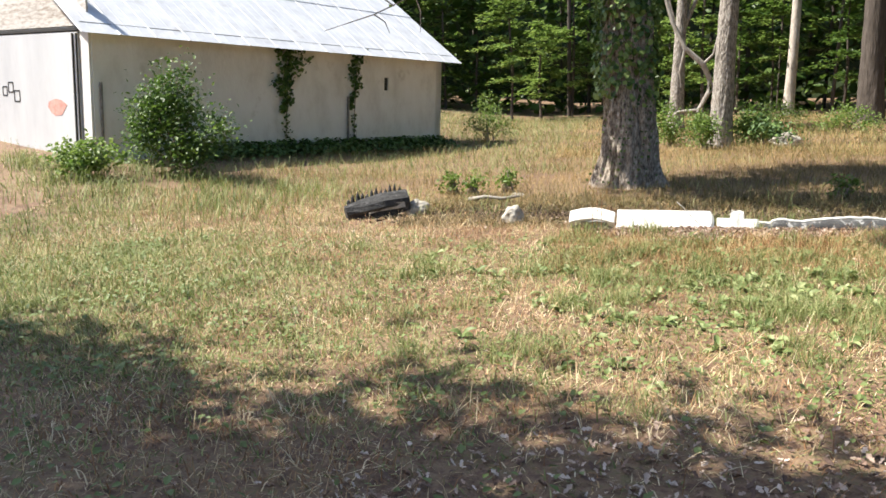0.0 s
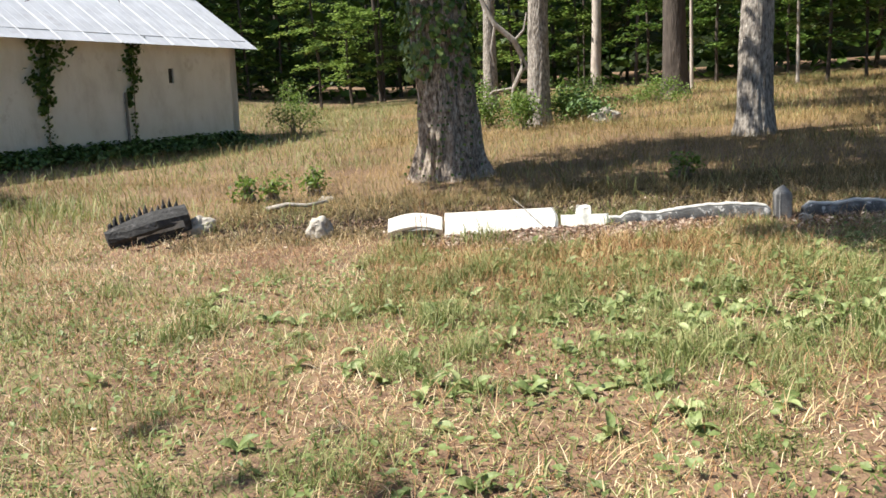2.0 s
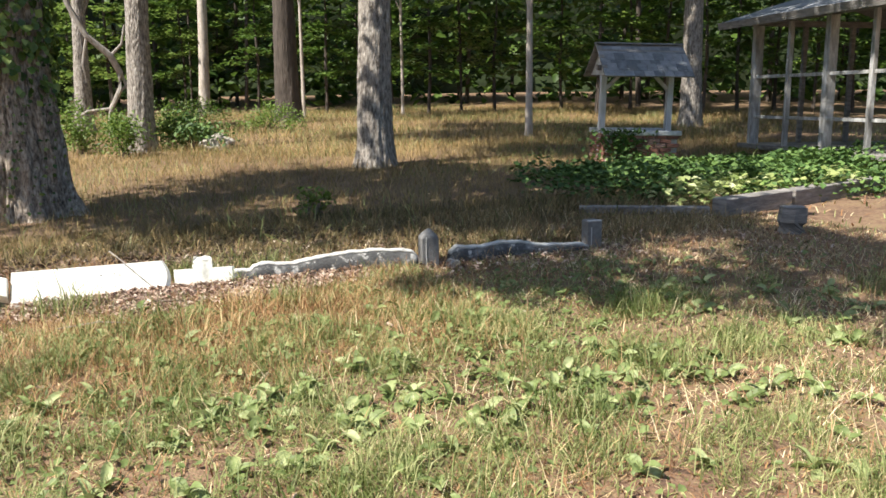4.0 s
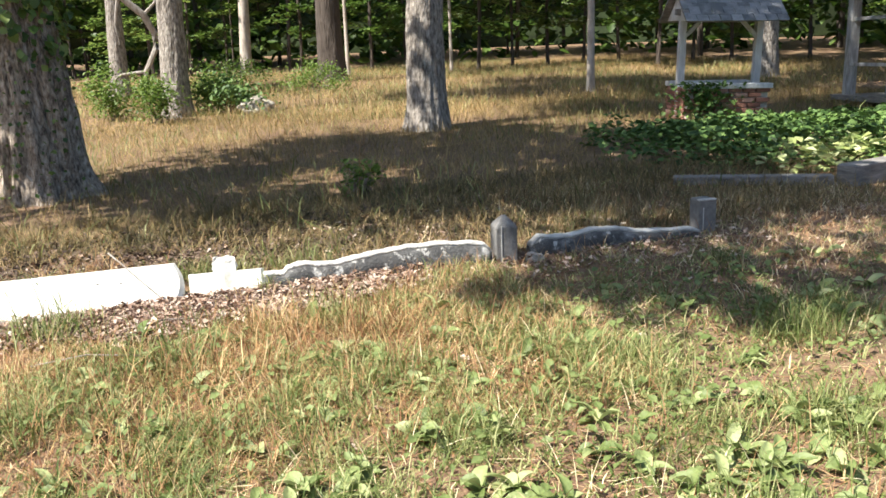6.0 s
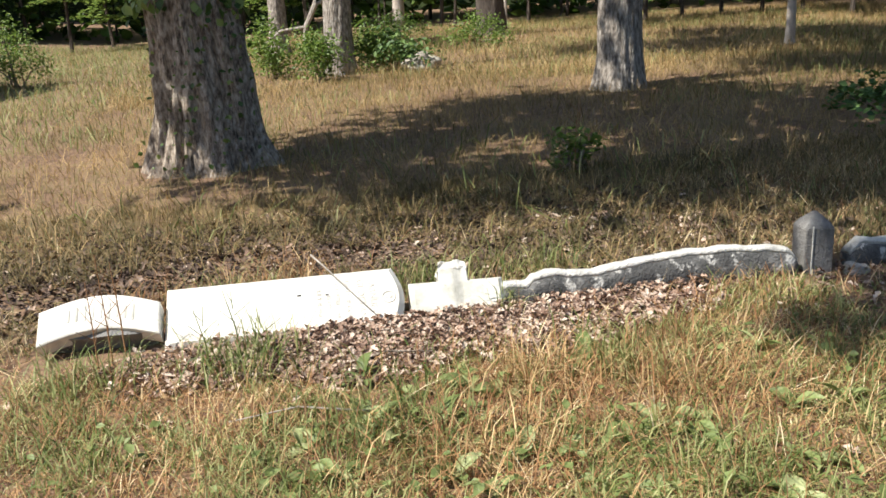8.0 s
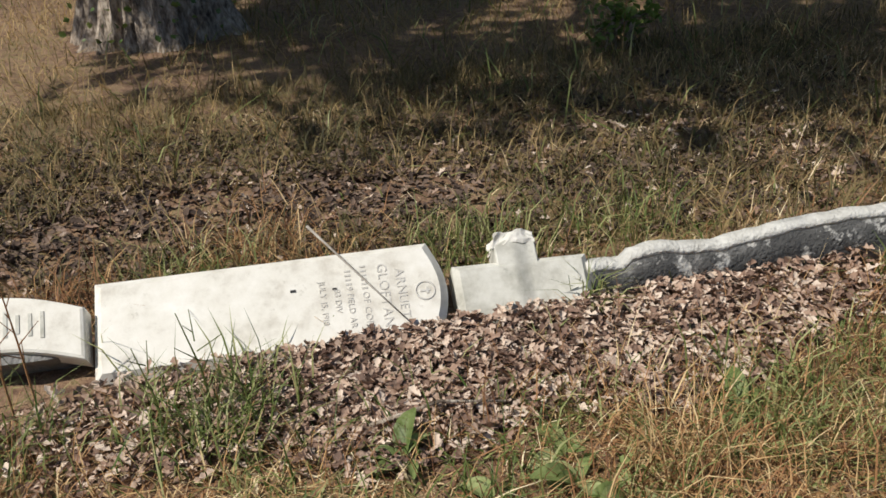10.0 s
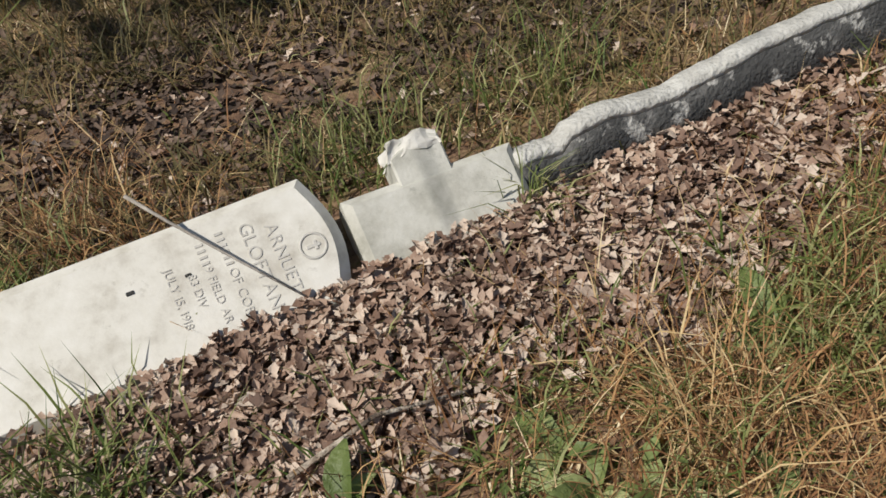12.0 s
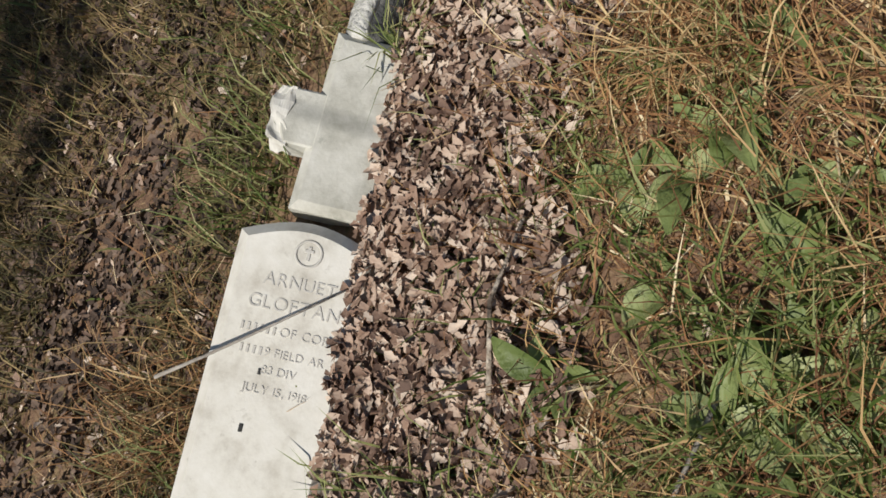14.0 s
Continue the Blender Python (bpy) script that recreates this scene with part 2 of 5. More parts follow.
def part(name, bm, mat, parent=None, label="", smooth=False):
    """Links a bmesh, or a ready mesh, as one mesh object under a thing or a part."""
    if isinstance(bm, bpy.types.Mesh):
        me = bm
    else:
        bmesh.ops.recalc_face_normals(bm, faces=bm.faces)
        me = bpy.data.meshes.new(name)
        bm.to_mesh(me)
        bm.free()
        me.materials.append(mat)
        if smooth:
            for p in me.polygons:
                p.use_smooth = True
    ob = new(name, me)
    if parent:
        ob.parent = parent
    if label:
        tagged(ob, label)
    return ob


def empty(name, m, label, category, group="", kind=""):
    ob = new(name)
    ob.empty_display_size = 0.2
    ob.matrix_basis = m
    return tagged(ob, label, category, group, kind)


def box(size, centre=(0, 0, 0), bevel=0.006, m=None, segs=2, cuts=0, jitter=0.0):
    bm = bmesh.new()
    bmesh.ops.create_cube(bm, size=1.0)
    bmesh.ops.scale(bm, vec=size, verts=bm.verts)
    if cuts:
        bmesh.ops.subdivide_edges(bm, edges=bm.edges, cuts=cuts, use_grid_fill=True)
    if bevel and not cuts:
        bmesh.ops.bevel(bm, geom=bm.edges, offset=bevel, segments=segs, affect='EDGES', profile=0.5)
    if jitter:
        for v in bm.verts:
            v.co += noise.noise_vector(v.co * 9) * jitter
    bmesh.ops.translate(bm, vec=centre, verts=bm.verts)
    if m is not None:
        bm.transform(m)
    return bm


def prism(outline, depth, bevel=0.0, segs=2):
    """An outline in x, y given thickness downwards along -z, with a rounded upper edge."""
    bm = bmesh.new()
    top = bm.faces.new([bm.verts.new((x, y, 0)) for x, y in outline])
    made = bmesh.ops.extrude_face_region(bm, geom=[top])
    bmesh.ops.translate(bm, vec=(0, 0, -depth), verts=[g for g in made["geom"] if isinstance(g, bmesh.types.BMVert)])
    bmesh.ops.recalc_face_normals(bm, faces=bm.faces)
    if bevel:
        bmesh.ops.bevel(bm, geom=[e for e in bm.edges if all(abs(v.co.z) < 1e-5 for v in e.verts)], offset=bevel, segments=segs, affect='EDGES', profile=0.5)
    return bm


def tube(points, radii, sides=10, seed=0.0, rough=0.0):
    """A tapered, slightly uneven tube through points, closed at its ends."""
    bm = bmesh.new()
    rings = []
    for i, (p, r) in enumerate(zip(points, radii)):
        p = Vector(p)
        a = Vector(points[max(i - 1, 0)])
        b = Vector(points[min(i + 1, len(points) - 1)])
        q = (b - a).to_track_quat('Z', 'Y')
        ring = []
        for k in range(sides):
            ang = 2 * math.pi * k / sides
            rr = r * (1 + rough * noise.noise(Vector((math.cos(ang) * 2, math.sin(ang) * 2, i * 0.35 + seed))))
            ring.append(bm.verts.new(p + q @ Vector((math.cos(ang) * rr, math.sin(ang) * rr, 0))))
        rings.append(ring)
    for r0, r1 in zip(rings, rings[1:]):
        for k in range(sides):
            bm.faces.new((r0[k], r0[(k + 1) % sides], r1[(k + 1) % sides], r1[k]))
    bm.faces.new(rings[0][::-1])
    bm.faces.new(rings[-1])
    return bm


def rand_rot(n, flat):
    """n random frames; flat near 1 keeps the normals close to upright."""
    nrm = rng.normal(size=(n, 3))
    nrm /= np.linalg.norm(nrm, axis=1, keepdims=True)
    nrm[:, 2] = np.abs(nrm[:, 2])
    nrm = nrm * (1 - flat) + np.array([0, 0, 1.0]) * flat
    nrm /= np.linalg.norm(nrm, axis=1, keepdims=True)
    t = rng.normal(size=(n, 3))
    t -= nrm * (t * nrm).sum(1, keepdims=True)
    t /= np.linalg.norm(t, axis=1, keepdims=True)
    return t, np.cross(nrm, t), nrm


def leaf_mesh(name, pts, size, mat, flat=0.4, aspect=0.6, frames=None, fold=0.18):
    """One small folded leaf of two quads at each point."""
    pts = np.asarray(pts, dtype=float)
    n = len(pts)
    t, b, nn = frames if frames is not None else rand_rot(n, flat)
    s = (size * rng.uniform(0.6, 1.35, n))[:, None]
    w = s * aspect
    v = np.empty((n, 6, 3))
    v[:, 0] = pts - t * s * 0.5
    v[:, 1] = pts - t * s * 0.05 + b * w * 0.5 + nn * w * fold
    v[:, 2] = pts + t * s * 0.5
    v[:, 3] = pts - t * s * 0.05 - b * w * 0.5 + nn * w * fold
    v[:, 4] = pts + t * s * 0.28 + b * w * 0.3 + nn * w * fold * 0.5
    v[:, 5] = pts + t * s * 0.28 - b * w * 0.3 + nn * w * fold * 0.5
    base = np.arange(n)[:, None] * 6
    f = np.concatenate([base + np.array([[0, 1, 4, 2]]), base + np.array([[0, 2, 5, 3]])])
    return mesh_from(name, v.reshape(-1, 3), f, mat)


def blade_mesh(name, pts, height, width, lean, mat, droop=0.35):
    """Grass: each blade is a bent, pointed strip of three triangles."""
    pts = np.asarray(pts, dtype=float)
    n = len(pts)
    h = height * rng.uniform(0.45, 1.35, n)
    w = width * rng.uniform(0.6, 1.4, n)
    a = rng.uniform(0, 2 * np.pi, n)
    ln = lean * rng.uniform(0.2, 1.6, n)
    d = np.stack([np.cos(a), np.sin(a), np.zeros(n)], 1)
    side = np.stack([-np.sin(a), np.cos(a), np.zeros(n)], 1)
    twist = rng.uniform(-0.8, 0.8, n)[:, None]
    side = side * np.cos(twist) + d * np.sin(twist)
    up = np.array([0, 0, 1.0])
    c, s = np.cos(ln)[:, None], np.sin(ln)[:, None]
    mid = pts + (up * c + d * s) * (h * 0.55)[:, None]
    c2, s2 = np.cos(ln + droop * 2)[:, None], np.sin(ln + droop * 2)[:, None]
    tip = mid + (up * np.maximum(c2, -0.05) + d * s2) * (h * 0.5)[:, None]
    tip[:, 2] = np.maximum(tip[:, 2], pts[:, 2] + 0.012)
    hw = (w * 0.5)[:, None]
    v = np.stack([pts - side * hw, pts + side * hw, mid - side * hw * 0.75, mid + side * hw * 0.75, tip], 1)
    base = np.arange(n)[:, None] * 5
    f = np.concatenate([base + np.array([[0, 1, 2]]), base + np.array([[1, 3, 2]]), base + np.array([[2, 3, 4]])])
    return mesh_from(name, v.reshape(-1, 3), f, mat)


def smooth_noise(x, y, scale, seed):
    """Cheap value noise for plans of growth, 0 to 1."""
    out = np.zeros_like(x)
    amp, tot = 1.0, 0.0
    for o in range(3):
        k = 2 ** o / scale
        out += amp * (np.sin(x * k * 1.7 + seed + 1.3 * np.sin(y * k * 1.1 + seed * 2)) * np.cos(y * k * 1.9 - seed + 1.1 * np.sin(x * k * 0.9)))
        tot += amp
        amp *= 0.6
    return 0.5 + 0.5 * out / tot


def ground_z(x, y):
    x, y = np.asarray(x, dtype=float), np.asarray(y, dtype=float)
    near = np.exp(-((x - 2) ** 2 + (y - 9) ** 2) / 900.0)
    ramp = np.clip((y - 8.0) / 5.0, 0, 1)
    rise = 0.103 * np.clip(-4.3 - x, 0, 12) * ramp * ramp * (3 - 2 * ramp)
    return rise + near * (0.05 * (smooth_noise(x, y, 3.0, 0.4) - 0.5) + 0.02 * (smooth_noise(x, y, 0.7, 2.1) - 0.5)) - 0.005


def scatter(x0, x1, y0, y1, n, keep=None):
    x, y = rng.uniform(x0, x1, n), rng.uniform(y0, y1, n)
    if keep is not None:
        ok = rng.uniform(0, 1, n) < keep(x, y)
        x, y = x[ok], y[ok]
    return np.stack([x, y, ground_z(x, y)], 1)


# ---- ground ----
def build_ground():
    edges = np.concatenate([np.linspace(-400, -16, 24), np.linspace(-15.5, 22, 151), np.linspace(23, 400, 24)])
    ys = np.concatenate([np.linspace(-400, -7, 24), np.linspace(-6.5, 31, 151), np.linspace(32, 400, 24)])
    gx, gy = np.meshgrid(edges, ys)
    v = np.stack([gx.ravel(), gy.ravel(), ground_z(gx.ravel(), gy.ravel())], 1)
    w = len(edges)
    i, j = np.meshgrid(np.arange(w - 1), np.arange(len(ys) - 1))
    a = (j * w + i).ravel()
    f = np.stack([a, a + 1, a + w + 1, a + w], 1)
    ob = new("ground", mesh_from("ground", v, f, M_SOIL, smooth=True))
    tagged(ob, "dry yard of brown thatch, bare soil and thin grass", "ground", kind="structure")


build_ground()

# ---- barn ----
BARN_L, BARN_R = Vector((-8.81, 14.70, 0.46)), Vector((-4.35, 24.70, 0.0))
BARN_UP = Vector((0.0436, 0.0262, 1.0)).normalized()      # the barn stands plumb on gently sloping ground
WALL_DIR = (BARN_R - BARN_L - BARN_UP * (BARN_R - BARN_L).dot(BARN_UP)).normalized()
BARN_LEN, BARN_H, BARN_W, BARN_RIDGE = (BARN_R - BARN_L).length, 2.55, 7.0, 5.0
BARN_BACK = BARN_UP.cross(WALL_DIR)
BARN_M = Matrix.Translation(BARN_L) @ Matrix((WALL_DIR, BARN_BACK, BARN_UP)).transposed().to_4x4()


def build_barn():
    """Local axes: x along the long wall, y back into the building, z up."""
    barn = empty("barn", BARN_M, "old white stuccoed barn with a bright metal roof and hanging vines", "barn")
    th, L, W, H, R = 0.25, BARN_LEN, BARN_W, BARN_H, BARN_RIDGE
    # long wall with the narrow vent cut through it
    sx, sz, sw, sh = 8.45, 1.55, 0.17, 0.34

    def wall_piece(x0, x1, z0, z1):
        return box((x1 - x0, th, z1 - z0), ((x0 + x1) / 2, th / 2, (z0 + z1) / 2), bevel=0)

    bm = bmesh.new()
    for x0, x1, z0, z1 in ((0, sx, -0.5, H), (sx + sw, L, -0.2, H), (sx, sx + sw, -0.2, sz), (sx, sx + sw, sz + sh, H)):
        tmp = bpy.data.meshes.new("tmp")
        b2 = wall_piece(x0, x1, z0, z1)
        b2.to_mesh(tmp)
        b2.free()
        bm.from_mesh(tmp)
        bpy.data.meshes.remove(tmp)
    part("front_wall", bm, M_STUCCO, barn, "stained off-white stucco wall")
    # black block just inside the slot, standing for the shade of its depth
    part("vent_recess", box((sw - 0.004, 0.05, sh - 0.004), (sx + sw / 2, 0.065, sz + sh / 2), 0.004), M_BLACK, barn, "black fill standing for the shade inside the narrow vent slot")
    part("back_wall", box((L, th, H + 0.2), (L / 2, W - th / 2, H / 2 - 0.1), 0), M_STUCCO, barn)
    # far gable
    bm = bmesh.new()
    far = [(0, -0.2), (W, -0.2), (W, H), (W / 2, R - 0.1), (0, H)]
    fv = [bm.verts.new((L + 0.003, y, z)) for y, z in far]
    f = bm.faces.new(fv)
    ex = bmesh.ops.extrude_face_region(bm, geom=[f])
    bmesh.ops.translate(bm, vec=(-th, 0, 0), verts=[g for g in ex["geom"] if isinstance(g, bmesh.types.BMVert)])
    part("end_wall", bm, M_STUCCO, barn)
    # front gable: frame of wall round the wide door
    d0, d1, dh = 0.35, 5.6, 2.42
    for y0, y1, z0, z1 in ((0.003, d0, -0.2, H), (d1, W, -0.2, H), (d0, d1, dh, H)):
        part("end_wall", box((th, y1 - y0, z1 - z0), (th / 2 - 0.003, (y0 + y1) / 2, (z0 + z1) / 2), 0), M_STUCCO, barn)
    part("corner_trim", box((0.05, 0.30, H + 0.15), (-0.03, 0.17, H / 2 - 0.02), 0.006), M_TRIM, barn, "bright white corner board")
    door = part("sliding_door", box((0.05, d1 - d0 + 0.1, dh + 0.05), (-0.055, (d0 + d1) / 2 + 0.06, dh / 2), 0.008), M_DOOR, barn, "pale grey sheet-metal sliding door with marks")
    part("door_rail", box((0.07, d1 - d0 + 0.4, 0.07), (-0.06, (d0 + d1) / 2, dh + 0.08), 0.01), M_BLACK, barn, "dark door rail")
    for yy in (d0 + 0.03, d0 + 0.16):
        part("door_edge", box((0.03, 0.035, dh), (-0.095, yy, dh / 2), 0.006), M_BLACK, barn, "dark upright door edge strip")
    bm = bmesh.new()
    for k in range(9):
        ang = 2 * math.pi * k / 9
        bm.verts.new((-0.086, 1.2 + 0.34 * math.cos(ang) * (1 + 0.2 * math.sin(k * 2.1)), 1.0 + 0.17 * math.sin(ang)))
    bm.faces.new(bm.verts)
    part("red_patch", bm, M_RED, door, "faded red paint patch")
    for cy, cz, s in ((3.0, 1.38, 0.10), (2.75, 1.2, 0.11), (3.25, 1.3, 0.09)):
        for dy, dz, wy, wz in ((0, s, s * 2, 0.03), (0, -s, s * 2, 0.03), (s, 0, 0.03, s * 2), (-s, 0, 0.03, s * 2)):
            part("painted_mark", box((0.004, wy, wz), (-0.084, cy + dy, cz + dz), 0), M_BLACK, door)
    # clapboards of the front gable
    rows = int((R - H) / 0.17)
    for k in range(rows):
        z = H + 0.02 + k * 0.17
        half = (W / 2) * (1 - (z - H + 0.15) / (R - H)) + 0.02
        if half > 0.15:
            part("clapboard", box((0.03, half * 2, 0.185), (-0.012, W / 2, z + 0.085), 0.004, m=Matrix.Rotation(0.0, 4, 'X')), M_BOARD, barn)
    part("gable_backing", box((0.04, W - 0.4, 0.9), (0.05, W / 2, H + 0.45), 0), M_BOARD, barn)
    # roof: overlapping metal sheets with a raised seam at each lap, on both slopes
    pitch = math.atan2(R - H, W / 2)
    slope_len = (W / 2 + 0.4) / math.cos(pitch)
    n = 15
    pw = (L + 0.9) / n
    for side in (0, 1):
        for k in range(n):
            for row in (0, 1):
                bm = bmesh.new()
                seg = slope_len / 2
                prof = [(-pw / 2, 0.0), (-pw / 2 + 0.03, 0.016), (-pw / 2 + 0.06, 0.0), (-pw / 6, 0.0), (-pw / 6 + 0.02, 0.005), (-pw / 6 + 0.04, 0), (pw / 6, 0.0), (pw / 6 + 0.02, 0.005), (pw / 6 + 0.04, 0), (pw / 2, 0.0)]
                grid = []
                for s in (0, 1):
                    grid.append([bm.verts.new((x, s * (seg + 0.05) + row * seg, z + 0.012 * row * (1 - s) + 0.004 * (k % 2))) for x, z in prof])
                for c in range(len(prof) - 1):
                    bm.faces.new((grid[0][c], grid[0][c + 1], grid[1][c + 1], grid[1][c]))
                made = bmesh.ops.extrude_face_region(bm, geom=list(bm.faces))
                bmesh.ops.translate(bm, vec=(0, 0, 0.004), verts=[g for g in made["geom"] if isinstance(g, bmesh.types.BMVert)])
                m = Matrix.Translation((-0.45 + pw * (k + 0.5), -0.4 if side == 0 else W + 0.4, H - 0.4 * math.tan(pitch) + 0.12)) @ Matrix.Rotation(math.pi * side, 4, 'Z') @ Matrix.Rotation(pitch, 4, 'X')
                bm.transform(m)
                part("roof_sheet", bm, M_ROOF, barn)
    part("ridge_cap", box((L + 0.9, 0.35, 0.05), (L / 2, W / 2, R + 0.10), 0.015), M_ROOF, barn)
    part("eave_board", box((L + 0.6, 0.04, 0.10), (L / 2, -0.10, H + 0.005), 0.006), M_TIMBER, barn, "dark weathered eave board")
    # pipes against the wall
    part("downpipe", tube([(7.0, -0.05, 0), (7.0, -0.05, 1.35)], [0.03, 0.03], 8), M_TIMBER, barn, "rusty upright pipe stub")
    part("downpipe", tube([(0.12, -0.05, 0), (0.12, -0.05, 1.5)], [0.03, 0.03], 8), M_TIMBER, barn)
    # vines that hang down the wall
    for vx, width, length, cat in ((5.0, 1.0, 1.6, 0), (7.35, 0.5, 1.5, 1)):
        vine = empty("hanging_vine", BARN_M @ Matrix.Translation((vx, 0, 0)), "dark green leafy vine hanging from the barn eave", "vine", "vines on the barn wall")
        pts = []
        for _ in range(520 if cat == 0 else 260):
            u = rng.uniform(0, 1) ** 1.3
            wd = width * (1 - u) ** 0.8 * 0.5 + 0.07
            pts.append((rng.normal(0, 0.5) * wd - 0.22 * u + 0.07 * math.sin(u * 11 + vx), -0.05 - 0.12 * rng.uniform(0, 1) * (1 - u), BARN_H - 0.02 - u * length))
        part("vine_leaves", leaf_mesh("vine_leaves", pts, 0.105, M_IVY, flat=0.1, aspect=0.8), None, vine)
        part("stem", tube([(0.05, -0.03, BARN_H), (-0.05, -0.03, 1.6), (-0.1, -0.03, 0.8), (-0.12, -0.03, 0.0)], [0.015, 0.012, 0.01, 0.012], 6), M_BARK, vine)
        low = [(-0.12 + rng.normal(0, 0.06), -0.05, rng.uniform(0.05, 0.9)) for _ in range(70)]
        part("vine_leaves", leaf_mesh("vine_leaves", low, 0.07, M_IVY, flat=0.1, aspect=0.8), None, vine)
    # ivy along the foot of the wall
    n = 5200
    x = rng.uniform(1.5, BARN_LEN, n)
    y = -np.abs(rng.normal(0, 0.42, n)) - 0.02
    z = rng.uniform(0.03, 0.34, n) * np.exp(y * 1.1)
    ivy = new("wall_foot_ivy", leaf_mesh("wall_foot_ivy", np.stack([x, y, z], 1), 0.10, M_IVY, flat=0.5, aspect=0.85))
    ivy.matrix_basis = BARN_M
    tagged(ivy, "low dark green ivy along the foot of the barn wall", "ivy", kind="stuff")


build_barn()


# ---- trees ----
def trunk_mesh(name, r, h, lean, mat, flare=0.35, ridges=0.05, sides=40, rings=60, seed=0.0, taper=0.45):
    v, f = [], []
    for i in range(rings):
        u = i / (rings - 1)
        z = h * u ** 1.35
        rad = r * (1 - taper * u) + r * flare * math.exp(-z / (0.55 * r + 0.12))
        cx, cy = lean[0] * z, lean[1] * z
        cx += 0.06 * r * math.sin(z * 0.7 + seed)
        for k in range(sides):
            a = 2 * math.pi * k / sides
            ridge = 1 + ridges * noise.noise(Vector((math.cos(a) * 5, math.sin(a) * 5, z * 0.9 + seed)) * 1.9) + 0.05 * noise.noise(Vector((math.cos(a), math.sin(a), z * 0.5 + seed)))
            lobes = 1 + 0.22 * flare * math.exp(-z / (0.8 * r + 0.1)) * math.cos(a * 5 + seed)
            v.append((cx + math.cos(a) * rad * ridge * lobes, cy + math.sin(a) * rad * ridge * lobes, z - 0.08))
    for i in range(rings - 1):
        for k in range(sides):
            f.append((i * sides + k, i * sides + (k + 1) % sides, (i + 1) * sides + (k + 1) % sides, (i + 1) * sides + k))
    return mesh_from(name, v, f, mat, smooth=True)


def crown_points(centre, radius, height, n, clumps):
    cs = rng.normal(size=(clumps, 3))
    cs /= np.linalg.norm(cs, axis=1, keepdims=True)
    cs *= rng.uniform(0.35, 1.0, clumps)[:, None] ** 0.6
    cs = cs * np.array([radius, radius, height / 2]) + np.array(centre)
    pick = rng.integers(0, clumps, n)
    return cs[pick] + rng.normal(size=(n, 3)) * np.array([radius, radius, height * 0.35]) * 0.15, cs


def build_tree(x, y, r, h, mat, label, lean=(0, 0), crown_r=3.0, crown_z=9.0, crown_h=5.0, leaves=2500, leaf=0.22, flare=0.35, limbs=6, seed=0.0, ridges=0.05, sides=40, rings=60, clumps=30, leafmat=None, shift=(0, 0)):
    tree = empty("tree", pose(x, y, 0), label, "tree", "trees of the yard")
    part("trunk", trunk_mesh("trunk", r, h, lean, mat, flare, ridges, sides, rings, seed), None, tree)
    top = (lean[0] * crown_z + shift[0], lean[1] * crown_z + shift[1], crown_z)
    pts, cs = crown_points(top, crown_r, crown_h, leaves, clumps)
    part("crown", leaf_mesh("crown", pts, leaf, leafmat or M_LEAF, flat=0.45), None, tree, "loose green leafy crown")
    for k in range(limbs):
        c = cs[k]
        zb = min(h * 0.95, max(h * 0.5, c[2] - 2.5))
        b = Vector((lean[0] * zb, lean[1] * zb, zb))
        mid = (b + Vector(c)) / 2 + Vector((0, 0, 0.5))
        part("limb", tube([b, mid, c], [r * 0.3, r * 0.18, r * 0.05], 8), mat, tree)
    return tree


OAK = (1.24, 14.75)
oak = build_tree(*OAK, 0.45, 9.0, M_BARK, "big ivy-covered oak with a broad flaring rough-barked base", lean=(-0.012, 0.0), crown_r=3.9, crown_z=8.5, crown_h=4.6, shift=(-1.5, -1.4), leaves=8200, leaf=0.27, flare=0.42, limbs=10, seed=1.3, ridges=0.22, sides=128, rings=150, clumps=60)


def oak_ivy():
    n = 4200
    z = 1.25 + rng.uniform(0, 1, n) ** 0.8 * 4.8
    a = rng.uniform(0, 2 * np.pi, n)
    edge = 1.38 + 0.22 * np.sin(a * 3 + 1) + 0.15 * np.sin(a * 7)
    z = np.where(z < edge, edge + rng.exponential(0.5, n), z)
    rad = 0.45 * (1 - 0.45 * (z / 9) ** 0.74) + rng.uniform(0.0, 0.19, n)
    pts = np.stack([np.cos(a) * rad - 0.012 * z, np.sin(a) * rad, z], 1)
    nn = np.stack([np.cos(a), np.sin(a), np.full(n, 0.35)], 1) + rng.normal(0, 0.35, (n, 3))
    nn /= np.linalg.norm(nn, axis=1, keepdims=True)
    t = np.array([0, 0, -1.0]) + rng.normal(0, 0.5, (n, 3))
    t -= nn * (t * nn).sum(1, keepdims=True)
    t /= np.linalg.norm(t, axis=1, keepdims=True)
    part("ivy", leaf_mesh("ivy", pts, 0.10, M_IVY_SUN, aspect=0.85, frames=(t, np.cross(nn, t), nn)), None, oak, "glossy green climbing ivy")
    low = []
    for k in range(14):
        a0 = rng.uniform(0, 6.28)
        for j in range(14):
            zz = 0.1 + j * 0.1
            rr = 0.45 * (1 + 0.55 * math.exp(-zz / 0.37)) + 0.05
            low.append((math.cos(a0 + 0.05 * j) * rr, math.sin(a0 + 0.05 * j) * rr, zz))
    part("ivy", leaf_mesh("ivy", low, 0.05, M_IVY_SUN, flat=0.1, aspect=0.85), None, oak)


